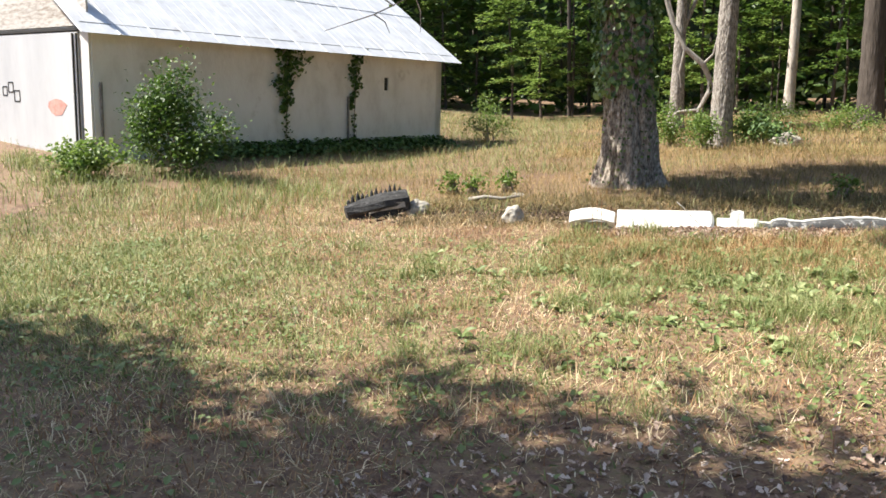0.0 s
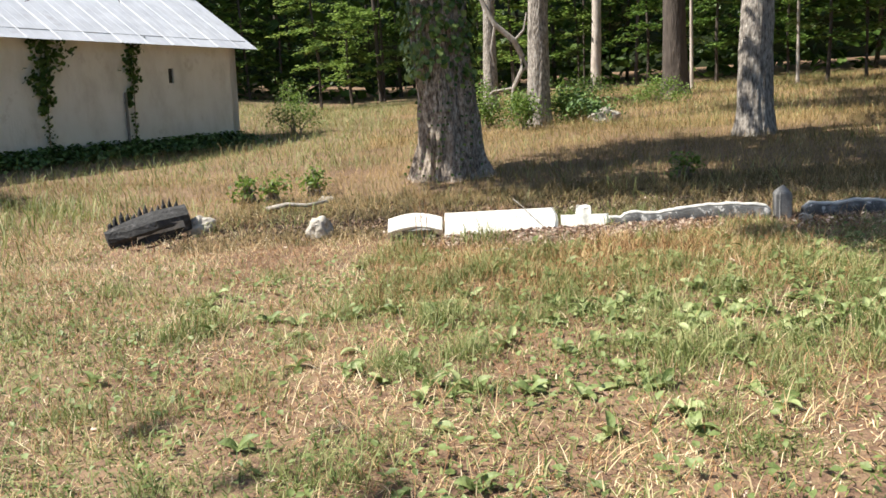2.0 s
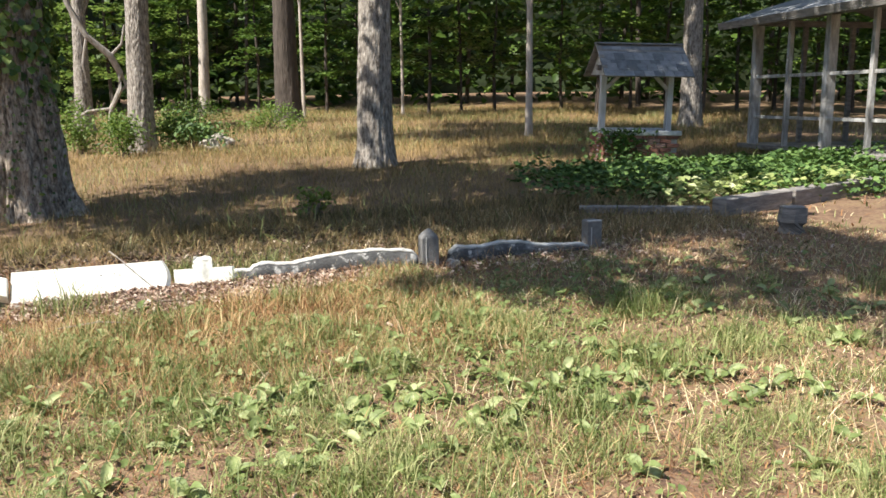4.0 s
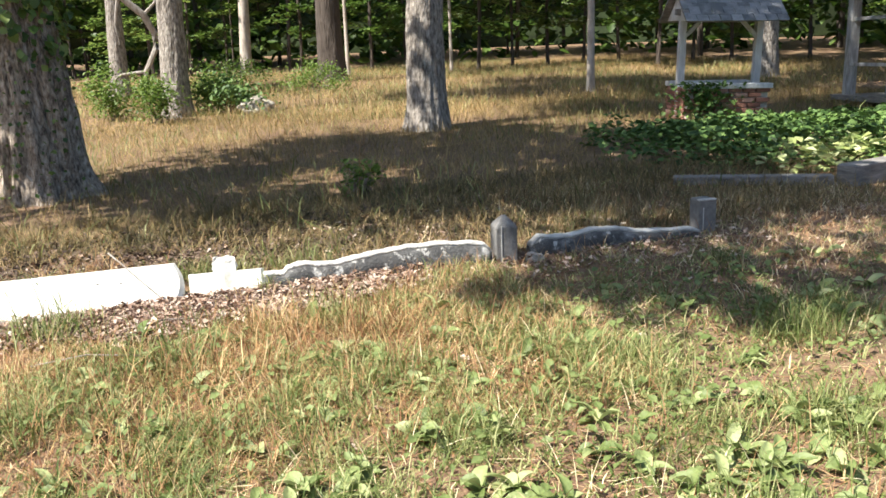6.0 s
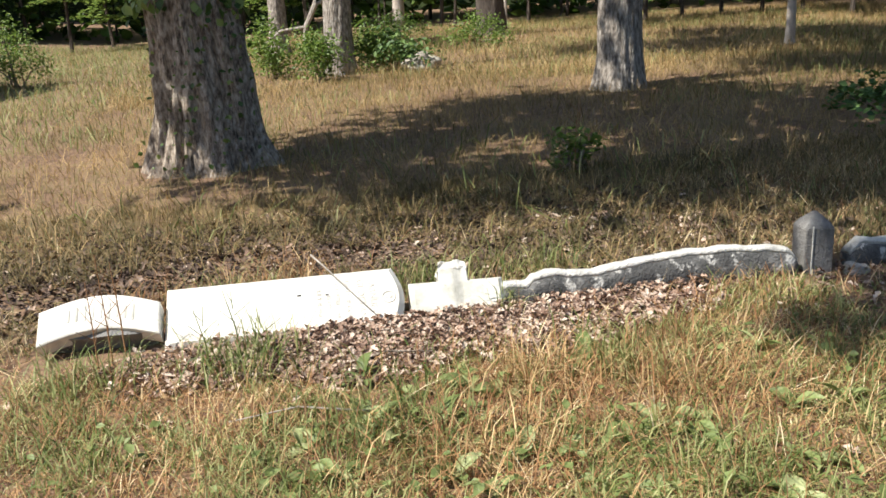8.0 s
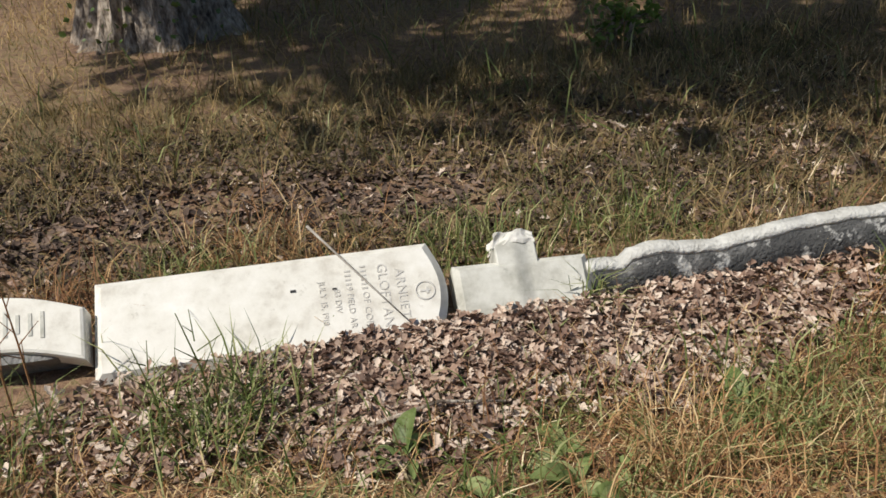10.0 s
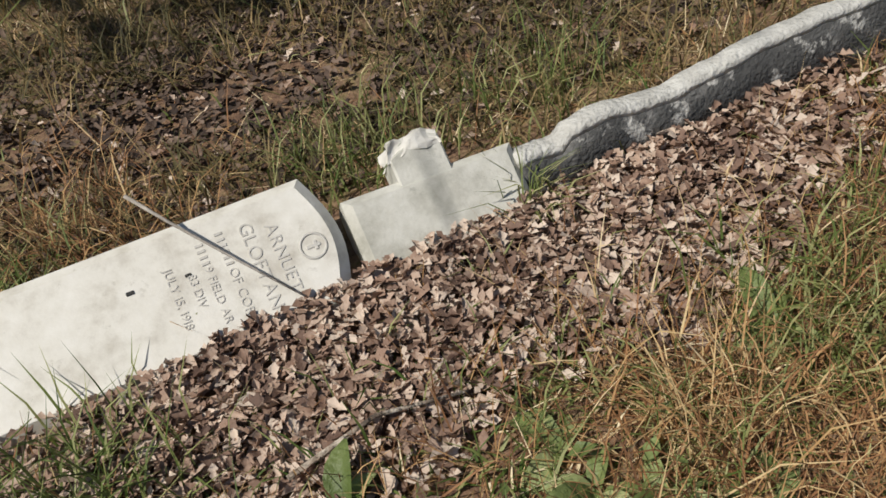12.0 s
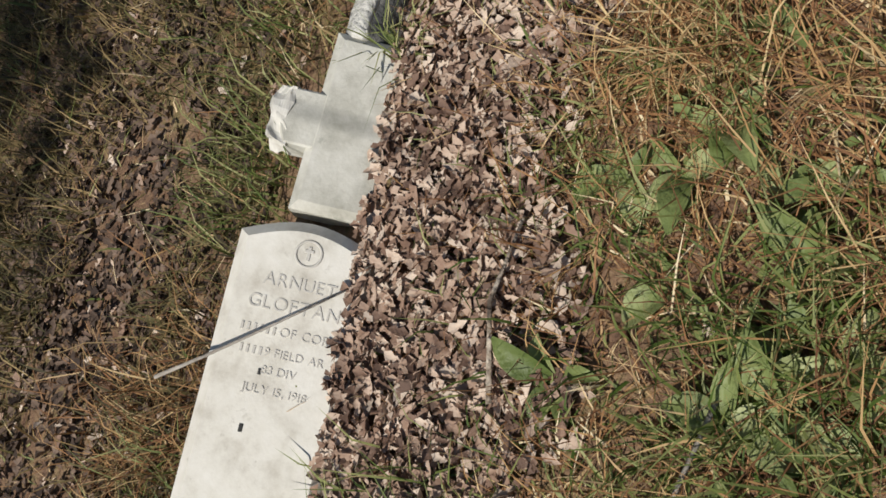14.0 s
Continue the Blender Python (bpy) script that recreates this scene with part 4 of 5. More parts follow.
def build_headstone():
    L, W = 1.10, 0.33
    h = empty("headstone", stone_frame(1.20, 10.005, 0.022, -4.2), "toppled white marble headstone with an arched top, lying among leaves", "headstone")
    outline = [(0.0, 0.0), (0.0, W)] + [(L - 0.045 + 0.045 * math.sin(math.pi * k / 12), W - W * k / 12) for k in range(13)]
    outline = outline[::-1]
    part("slab", prism(outline, 0.10, 0.026, 1), M_MARBLE, h)
    # emblem: a ring with a small cross
    cx, cy = L - 0.075, W * 0.47
    bm = bmesh.new()
    ring = []
    for k in range(28):
        a = 2 * math.pi * k / 28
        ring.append([bm.verts.new((cx + r * math.cos(a), cy + r * math.sin(a), z)) for r, z in ((0.027, 0.0005), (0.029, 0.003), (0.032, 0.003), (0.034, 0.0005))])
    for k in range(28):
        for j in range(3):
            bm.faces.new((ring[k][j], ring[(k + 1) % 28][j], ring[(k + 1) % 28][j + 1], ring[k][j + 1]))
    part("emblem", bm, M_CUT, h, "carved ring emblem")
    part("emblem", box((0.034, 0.008, 0.003), (cx, cy, 0.001), 0.001), M_CUT, h)
    part("emblem", box((0.008, 0.022, 0.003), (cx + 0.006, cy, 0.0012), 0.001), M_CUT, h)
    turn = Matrix.Rotation(radians(-90), 4, 'Z')
    for text, u, size in (("ARNUET", L - 0.15, 0.042), ("GLOFTAN", L - 0.205, 0.044), ("        OF COR", L - 0.265, 0.030), ("      9 FIELD AR", L - 0.315, 0.027), ("83 DIV", L - 0.355, 0.027), ("JULY 15, 1918", L - 0.40, 0.027)):
        letters(text, size, Matrix.Translation((u, cy, 0.0)) @ turn, h)
    for u, v0, n0 in ((L - 0.265, 0.245, 6), (L - 0.315, 0.235, 4)):
        for k in range(n0):
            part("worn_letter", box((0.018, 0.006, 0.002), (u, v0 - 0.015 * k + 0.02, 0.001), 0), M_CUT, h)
    for u, v, s in ((L - 0.36, 0.2, 0.007), (L - 0.49, 0.21, 0.009)):
        part("chip", box((s * 2, s, 0.003), (u, v, 0.001), 0.001), M_BLACK, h, "small dark chip")


def build_arch_stone():
    h = empty("broken_headstone", stone_frame(0.66, 10.05, 0.07, -2, 40), "arched white headstone fragment propped on a dark stone", "headstone")
    n = 14
    out = [(0.53 * k / n, 0.20 + 0.065 * math.sin(math.pi * k / n) - 0.01 * k / n) for k in range(n + 1)]
    low = [(0.53 * k / n, 0.02 + 0.06 * math.sin(math.pi * k / n)) for k in range(n + 1)][::-1]
    part("slab", prism(out + low, 0.085, 0.012), M_MARBLE, h)
    for k in range(9):
        part("worn_letter", box((0.012, 0.06 + 0.012 * (k % 3), 0.003), (0.13 + 0.035 * k, 0.16 + 0.012 * math.sin(k * 0.5), 0.001), 0.001), M_MARBLE_GREY, h)
    part("under_stone", box((0.46, 0.13, 0.16), (0.27, 0.12, -0.11), 0, cuts=4, jitter=0.03), M_POST, h, "dark rough stone")


def build_cross_stone():
    h = empty("cross_fragment", stone_frame(2.325, 9.96, 0.02, -5, 40), "broken grey-white marble cross lying on its back", "headstone")
    part("slab", prism([(0, 0), (0.45, 0.0), (0.455, 0.20), (0.0, 0.21)], 0.13, 0.022, 1), M_MARBLE_GREY, h)
    # the stub of an arm, snapped off rough
    bm = prism([(0.15, 0.15), (0.29, 0.15), (0.29, 0.285), (0.26, 0.30), (0.20, 0.285), (0.15, 0.262)], 0.125, 0.005, 1)
    bmesh.ops.translate(bm, vec=(0, 0, -0.003), verts=bm.verts)
    part("arm", bm, M_MARBLE_GREY, h)
    bm = box((0.137, 0.045, 0.118), (0, 0, 0), 0, cuts=9)
    for v in bm.verts:
        v.co += noise.noise_vector(v.co * 22) * 0.016 + noise.noise_vector(v.co * 60) * 0.005
        v.co.y += 0.012 * (1 - abs(v.co.x) / 0.075) - 0.1 * max(v.co.z, 0)
    bmesh.ops.translate(bm, vec=(0.22, 0.282, -0.062), verts=bm.verts)
    part("broken_end", bm, M_MARBLE, h, "rough freshly broken white end")


def curb(name, x0, y0, x1, y1, profile, label):
    """A broken length of low wall; the profile gives the height along it."""
    p, q = Vector((x0, y0, 0)), Vector((x1, y1, 0))
    d = (q - p)
    h = empty(name, Matrix.Translation(p) @ Matrix.Rotation(math.atan2(d.y, d.x), 4, 'Z'), label, "curb", "broken stone edging")
    L, n, th = d.length, 60, 0.085
    for body in (True, False):
        bm = bmesh.new()
        rows = []
        for k in range(n + 1):
            u = k / n
            top = float(np.interp(u, [a for a, _ in profile], [b for _, b in profile])) + 0.008 * noise.noise(Vector((u * 14, 1, 0)))
            yw = 0.012 * noise.noise(Vector((u * 9, 5, 0)))
            if body:
                ring = [(0, -0.1), (-0.012, top * 0.35), (0.0, top - 0.022), (th * 0.5, top - 0.02), (th, top - 0.024), (th, -0.1)]
            else:
                ring = [(0.003, top - 0.022), (0.004, top - 0.005), (0.02, top + 0.004), (th - 0.02, top + 0.002), (th + 0.004, top - 0.026)]
            rows.append([bm.verts.new((u * L, y + yw, z + 0.006 * noise.noise(Vector((u * 30, y * 20, z * 20))))) for y, z in ring])
        m = len(rows[0])
        for a, b in zip(rows, rows[1:]):
            for j in range(m if not body else m):
                bm.faces.new((a[j], a[(j + 1) % m], b[(j + 1) % m], b[j]))
        bm.faces.new(rows[0])
        bm.faces.new(rows[-1][::-1])
        part("block" if body else "cap", bm, M_CURB if body else M_CURB_TOP, h, "" if body else "pale worn upper edge", smooth=True)


def post(x, y, w, h, pointed, label):
    o = empty("corner_post", pose(x, y, 0, 0, 0, -8), label, "post", "grey stone posts")
    bm = bmesh.new()
    prof = [(w / 2, -0.1), (w / 2, h - 0.075 if pointed else h - 0.012), (w * 0.40, h - 0.05 if pointed else h), (0.01 if pointed else w * 0.2, h)]
    rings = []
    for r, z in prof:
        rings.append([bm.verts.new((sx * r + 0.004 * noise.noise(Vector((sx, sy, z * 9))), sy * r, z)) for sx, sy in ((-1, -1), (1, -1), (1, 1), (-1, 1))])
    for a, b in zip(rings, rings[1:]):
        for k in range(4):
            bm.faces.new((a[k], a[(k + 1) % 4], b[(k + 1) % 4], b[k]))
    bm.faces.new(rings[-1])
    bmesh.ops.bevel(bm, geom=[e for e in bm.edges], offset=0.004, segments=2, affect='EDGES')
    part("shaft", bm, M_POST, o)
    part("edge_streak", box((0.008, 0.006, h - 0.06), (-w / 2 + 0.035, -w / 2 - 0.001, (h - 0.06) / 2), 0.002), M_CURB_TOP, o, "pale streak down the post")
    if not pointed:
        part("cap_edge", box((w, w * 0.3, 0.012), (0, -w * 0.36, h - 0.004), 0.004), M_CURB_TOP, o, "pale worn cap edge")


build_headstone()
build_arch_stone()
build_cross_stone()
curb("stone_curb", 2.78, 10.02, 4.28, 9.90, [(0, 0.11), (0.08, 0.10), (0.10, 0.135), (0.14, 0.15), (0.3, 0.13), (0.38, 0.15), (0.5, 0.17), (0.62, 0.185), (0.75, 0.185), (0.9, 0.165), (0.97, 0.15), (1, 0.10)], "broken black-stained concrete edging with a wavy pale top")
curb("stone_curb", 4.58, 9.90, 5.95, 9.86, [(0, 0.10), (0.05, 0.15), (0.2, 0.13), (0.35, 0.155), (0.5, 0.14), (0.62, 0.10), (0.8, 0.08), (0.95, 0.07), (1, 0.04)], "cracked grey concrete edging with lichen")
post(4.40, 9.96, 0.145, 0.315, True, "short grey stone post with a pointed top")
post(6.07, 10.0, 0.14, 0.25, False, "short square grey stone post with a flat top")


def rock(name, x, y, size, z, label, mat=None, seed=0.0, rot=0):
    bm = bmesh.new()
    bmesh.ops.create_icosphere(bm, subdivisions=4, radius=0.5)
    for v in bm.verts:
        n0 = noise.noise(v.co * 2.2 + Vector((seed, 0, 0)))
        n1 = noise.noise(v.co * 7 + Vector((0, seed, 0)))
        v.co *= 1 + 0.45 * n0 + 0.12 * n1
        v.co = Vector((v.co.x * size[0], v.co.y * size[1], v.co.z * size[2]))
    o = part(name, bm, mat or M_ROCK)
    o.matrix_basis = pose(x, y, z, 0, 0, rot)
    tagged(o, label, "rock", "rocks in the yard")


rock("rock", -1.52, 11.25, (0.32, 0.26, 0.24), 0.07, "pale rough field rock in dry grass", seed=1)
rock("rock", -0.08, 10.55, (0.24, 0.22, 0.26), 0.07, "pale rough field rock in dry grass", seed=5)
rock("rock", 4.56, 9.84, (0.12, 0.1, 0.08), 0.02, "small pale stone at the post's foot", seed=9)
rock("rock", -0.35, 12.9, (0.2, 0.15, 0.1), 0.03, "small pale stone in dry grass", seed=12)
rock("rock", 5.0, 23.2, (0.7, 0.5, 0.5), 0.1, "pale stone beside the tree trunk", seed=14)


def build_jagged():
    """A charred hollow log end with a row of black splinters."""
    h = empty("charred_log", pose(-2.0, 11.0, 0.03, 0, -7, 28), "charred grey log with a row of jagged black splinters", "log")
    part("log", tube([(-0.42, 0, 0.06), (-0.2, 0, 0.08), (0.1, 0, 0.10), (0.45, 0, 0.10)], [0.11, 0.14, 0.15, 0.13], 14, 2.0, 0.5), M_CHAR, h)
    for k in range(12):
        x = -0.36 + k * 0.065
        hgt = 0.07 + 0.08 * abs(math.sin(k * 2.3)) + 0.004 * k
        part("splinter", tube([(x, 0.06, 0.15), (x + 0.01, 0.07, 0.19 + hgt * 0.5), (x + 0.025, 0.08, 0.17 + hgt)], [0.035, 0.024, 0.003], 6, k, 0.4), M_CHAR, h, "black charred splinter")
    part("ash_face", box((0.5, 0.03, 0.09), (0.12, -0.13, 0.08), 0, cuts=3, jitter=0.02), M_ROCK, h, "ash-grey burnt face")


build_jagged()


def stick(x, y, z, pts, r, mat, label, name="stick"):
    o = part(name, tube(pts, [r * (1 - 0.5 * i / (len(pts) - 1)) for i in range(len(pts))], 7, x, 0.3), mat, smooth=True)
    o.matrix_basis = pose(x, y, z)
    tagged(o, label, "stick", "fallen sticks")


stick(-1.0, 12.3, 0.05, [(0, 0, 0), (0.25, 0.03, 0.04), (0.5, 0.0, 0.02), (0.75, 0.05, 0.05)], 0.03, M_DEADWOOD, "bleached fallen stick in dry grass")
# the long dead twig lying across the headstone
stick(1.45, 10.45, 0.0, [(0.449, -0.18, 0.3), (0.51, -0.276, 0.255), (0.614, -0.387, 0.155), (0.711, -0.484, 0.062)], 0.0048, M_DEADWOOD, "thin dead twig lying across the headstone", "twig")
stick(1.95, 9.55, 0.03, [(0, 0, 0.0), (0.2, 0.02, 0.02), (0.38, -0.03, 0.015)], 0.007, M_BARK, "thin brown twig on dead leaves", "twig")
stick(2.0, 9.1, 0.03, [(0, 0, 0.0), (-0.25, 0.08, 0.02), (-0.5, 0.05, 0.015)], 0.005, M_DEADWOOD, "thin pale twig on dead leaves", "twig")


def stump(x, y):
    o = empty("tree_stump", pose(x, y, 0), "small weathered grey stump beside the garden bed", "stump")
    part("stump", tube([(0, 0, -0.05), (0, 0, 0.1), (0.01, 0, 0.24), (0.01, 0, 0.25)], [0.17, 0.14, 0.13, 0.12], 20, 3.0, 0.3), M_TIMBER, o)


stump(8.25, 9.7)


# ---- growth on the ground ----
BARN_IN = lambda x, y: ((x - BARN_L.x) * BARN_BACK.x + (y - BARN_L.y) * BARN_BACK.y > -0.1) & ((x - BARN_L.x) * BARN_BACK.x + (y - BARN_L.y) * BARN_BACK.y < 7.2) & ((x - BARN_L.x) * WALL_DIR.x + (y - BARN_L.y) * WALL_DIR.y > -0.2) & ((x - BARN_L.x) * WALL_DIR.x + (y - BARN_L.y) * WALL_DIR.y < BARN_LEN + 0.1)
STONES = lambda x, y: (y > 9.9) & (y < np.where(x < 2.8, 10.35, 10.08)) & (x > 0.6) & (x < 6.1)
LITTER = lambda x, y: np.clip(1.25 - np.hypot((x - 2.4) / 1.35, (y - 9.78) / (0.36 + 0.06 * np.sin(x * 7.0))) ** 2, 0, 1)
BARE = lambda x, y: np.clip(1.2 - np.hypot((x - 2.4) / 2.4, (y - 2.9) / 1.4) ** 2, 0, 1)


def green_amount(x, y):
    """Where the grass is green: near the barn and bush, in patches before the stones, and by the stones' right end."""
    g = 0.55 * smooth_noise(x, y, 1.1, 1.7) ** 1.5
    g = g + 0.9 * np.exp(-(((x + 3.6) / 2.6) ** 2 + ((y - 7.0) / 2.2) ** 2))
    g = g + 0.8 * np.exp(-(((x - 3.0) / 2.2) ** 2 + ((y - 7.6) / 1.0) ** 2))
    g = g + 0.7 * np.exp(-(((x - 4.6) / 1.6) ** 2 + ((y - 8.8) / 0.9) ** 2))
    g = g + 0.5 * np.exp(-(((x - 0.5) / 2.6) ** 2 + ((y - 4.9) / 0.7) ** 2)) + 0.55 * np.exp(-(((x + 2.2) / 2.6) ** 2 + ((y - 5.2) / 1.2) ** 2)) + 0.6 * np.exp(-(((x + 6.0) / 2.0) ** 2 + ((y - 10.0) / 2.5) ** 2))
    return np.clip(g, 0, 1)


def tuft(pts, low, more, seed):
    """Blade heights that gather in tufts."""
    return low + more * smooth_noise(pts[:, 0], pts[:, 1], 0.22, seed) ** 2


DARK_LEAVES = lambda x, y: np.exp(-(((x - 1.6) / 3.2) ** 4 + ((y - 11.3) / 0.95) ** 4))
free = lambda x, y: np.where(STONES(x, y), 0.0, 1.0) * (1 - 0.88 * DARK_LEAVES(x, y)) * (1 - 0.85 * LITTER(x, y)) * (1 - 0.75 * BARE(x, y))
pts = scatter(-7, 9, 1.5, 12.5, 330000, lambda x, y: green_amount(x, y) * free(x, y))
tagged(new("green_grass", blade_mesh("green_grass", pts, tuft(pts, 0.035, 0.10, 1.0), 0.0075, 1.1, M_GREEN)), "short green grass growing in patches", "grass", kind="stuff")
pts = scatter(-7, 9, 1.5, 12.5, 340000, lambda x, y: (1 - 0.75 * green_amount(x, y)) * free(x, y) * (0.35 + 0.65 * smooth_noise(x, y, 0.8, 5.0)))
tagged(new("dry_grass", blade_mesh("dry_grass", pts, tuft(pts, 0.035, 0.085, 3.0), 0.006, 1.45, M_DRY)), "matted dry straw-coloured grass", "grass", kind="stuff")
pts = scatter(-7.5, -0.2, 4.2, 10.0, 100000, lambda x, y: np.exp(-(((x + 4.0) / 2.6) ** 2 + ((y - 6.8) / 1.9) ** 2)) * smooth_noise(x, y, 0.9, 3.9))
tagged(new("lush_grass", blade_mesh("lush_grass", pts, 0.11, 0.008, 0.8, M_GREEN)), "lusher green patch of grass toward the barn", "grass", kind="stuff")
# lodged straw, long and lying almost flat
pts = scatter(-6, 8, 1.5, 12, 95000, lambda x, y: free(x, y) * (smooth_noise(x, y, 0.9, 8.0) > 0.4) * 0.8)
pts[:, 2] += 0.012
tagged(new("lodged_straw", blade_mesh("lodged_straw", pts, 0.14, 0.004, 1.45, M_DRY, droop=0.08)), "long dead stalks lying flat on the ground", "straw", kind="stuff")
# thin rough grass farther out
def outer(x, y):
    return np.where(((x > -7) & (x < 9) & (y > 1.5)) | BARN_IN(x, y) | ((x > -9) & (y > 12)), 0.0, 0.4 + 0.6 * smooth_noise(x, y, 2.0, 4.4))


pts = scatter(-24, 26, -20, 14, 52000, outer)
tagged(new("outer_grass", blade_mesh("outer_grass", pts, 0.13, 0.016, 1.1, M_DRY)), "thin dry grass round the yard", "grass", kind="stuff")
pts = scatter(-24, 26, -20, 14, 40000, lambda x, y: outer(x, y) * smooth_noise(x, y, 1.5, 1.1))
tagged(new("outer_green_grass", blade_mesh("outer_green_grass", pts, 0.12, 0.016, 0.9, M_GREEN)), "patchy green grass round the yard", "grass", kind="stuff")
# a greener strip runs along the barn towards the woods
LAWN = lambda x, y: (x < -0.8 + 0.25 * np.sin(y)) & (y > 16.5)
# tall gold grass behind the stones
behind = lambda x, y: np.clip((y - 11.1) / 1.6, 0.04, 1) * (0.3 + 0.7 * smooth_noise(x, y, 1.6, 3.3)) * (np.hypot(x - OAK[0], y - OAK[1]) > 0.7)
bed_free = lambda x, y: np.where(((x - 11.2) / 3.8) ** 2 + ((y - 13.4) / 2.4) ** 2 < 1, 0.06, 1.0)
barn_clear = lambda x, y: np.where(BARN_IN(x, y), 0.0, 1.0)
pts = scatter(-6, 17, 10.5, 22, 170000, lambda x, y: np.where(LAWN(x, y), 0.35, 1.0) * behind(x, y) * bed_free(x, y) * barn_clear(x, y))
tagged(new("tall_grass", blade_mesh("tall_grass", pts, tuft(pts, 0.11, 0.30, 6.0), 0.0055, 0.95, M_GOLD)), "tall golden-brown seeding grass", "grass", kind="stuff")
pts = scatter(-14, 26, 20, 42, 150000, lambda x, y: np.where(LAWN(x, y), 0.35, 1.0) * (0.35 + 0.65 * smooth_noise(x, y, 3.0, 3.3)) * barn_clear(x, y))
tagged(new("meadow_grass", blade_mesh("meadow_grass", pts, tuft(pts, 0.16, 0.40, 2.0), 0.011, 0.9, M_GOLD)), "tall dry meadow grass up to the woods", "grass", kind="stuff")
pts = scatter(-12, 22, 11, 44, 95000, lambda x, y: ((smooth_noise(x, y, 2.6, 7.3) > 0.5) | LAWN(x, y)) * barn_clear(x, y) * np.clip(0.25 + (y - 12) / 30 + 0.5 * (x < 0), 0, 1))
tagged(new("meadow_green", blade_mesh("meadow_green", pts, tuft(pts, 0.14, 0.42, 4.0), 0.010, 0.75, M_GREEN)), "green grass mixed into the meadow", "grass", kind="stuff")
# rank growth by the bush and the barn door
pts = scatter(-10, -2.6, 8.5, 14.2, 24000, lambda x, y: smooth_noise(x, y, 0.7, 2.0) ** 2 * np.clip((-2.4 - x) / 1.5, 0, 1) * np.clip((y - 9) / 3, 0.2, 1) * barn_clear(x, y))
tagged(new("rank_grass", blade_mesh("rank_grass", pts, 0.34, 0.010, 0.5, M_GREEN)), "rank green grass and weeds beside the barn", "grass", kind="stuff")
# green tufts round the stones
tufts = []
for tx, ty, n, s in ((1.55, 9.72, 320, 0.13), (2.78, 9.95, 60, 0.03), (2.5, 10.45, 240, 0.14), (3.0, 9.3, 160, 0.12), (3.1, 10.45, 220, 0.15), (1.5, 10.5, 200, 0.12), (0.9, 9.75, 160, 0.12), (2.1, 9.0, 220, 0.16), (5.1, 8.0, 260, 0.14), (3.7, 6.6, 320, 0.16), (2.6, 6.3, 320, 0.16), (1.2, 7.3, 220, 0.15), (-0.4, 7.5, 200, 0.14), (4.6, 7.0, 260, 0.15)):
    tufts.append(np.stack([rng.normal(tx, s, n), rng.normal(ty, s, n), np.zeros(n)], 1))
pts = np.concatenate(tufts)
tagged(new("grass_tufts", blade_mesh("grass_tufts", pts, 0.19, 0.0055, 0.5, M_GREEN)), "green grass tufts round the fallen stones", "grass", kind="stuff")
pts = np.concatenate([np.stack([rng.normal(x, s, n), rng.normal(y, s, n), np.zeros(n)], 1) for x, y, n, s in ((1.75, 10.6, 500, 0.2), (2.7, 9.2, 300, 0.14), (2.3, 8.75, 500, 0.2), (3.3, 9.0, 400, 0.2), (1.1, 10.5, 200, 0.1))])
tagged(new("straw_tufts", blade_mesh("straw_tufts", pts, 0.22, 0.004, 0.85, M_RUST)), "bent straw tufts beside the fallen stones", "grass", kind="stuff")


# close growth before the headstone
close = lambda x, y: (1 - 0.8 * LITTER(x, y)) * np.where(y > 9.85, 0.0, 1.0) * (0.3 + 0.7 * smooth_noise(x, y, 0.35, 2.2))
pts = scatter(0.6, 4.2, 7.6, 9.9, 26000, lambda x, y: close(x, y) * (smooth_noise(x, y, 0.5, 5.5) > 0.45))
tagged(new("close_green_grass", blade_mesh("close_green_grass", pts, 0.12, 0.0055, 0.85, M_GREEN)), "green grass mixed with weeds before the headstone", "grass", kind="stuff")
pts = scatter(0.6, 4.2, 7.6, 9.9, 30000, close)
tagged(new("close_straw", blade_mesh("close_straw", pts, 0.15, 0.0032, 1.25, M_RUST, droop=0.2)), "tangled straw before the headstone", "straw", kind="stuff")
pts = scatter(-4.5, 7.5, 2.6, 9.3, 38000, lambda x, y: (0.25 + 0.75 * green_amount(x, y)) * free(x, y) * (smooth_noise(x, y, 0.6, 7.7) ** 2))
pts[:, 2] += rng.uniform(0.015, 0.08, len(pts))
tagged(new("small_leaf_weeds", leaf_mesh("small_leaf_weeds", pts, 0.048, M_WEED, flat=0.6, aspect=0.65)), "small pale green weed leaves among the grass", "weeds", kind="stuff")
# olive-brown growth right behind the stones
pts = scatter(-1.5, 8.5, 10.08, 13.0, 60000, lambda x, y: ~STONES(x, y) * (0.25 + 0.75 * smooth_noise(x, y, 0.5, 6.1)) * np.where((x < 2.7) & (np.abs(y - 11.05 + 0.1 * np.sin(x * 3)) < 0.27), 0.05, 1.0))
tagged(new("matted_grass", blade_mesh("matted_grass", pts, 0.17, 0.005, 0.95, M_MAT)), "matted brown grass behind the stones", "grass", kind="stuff")


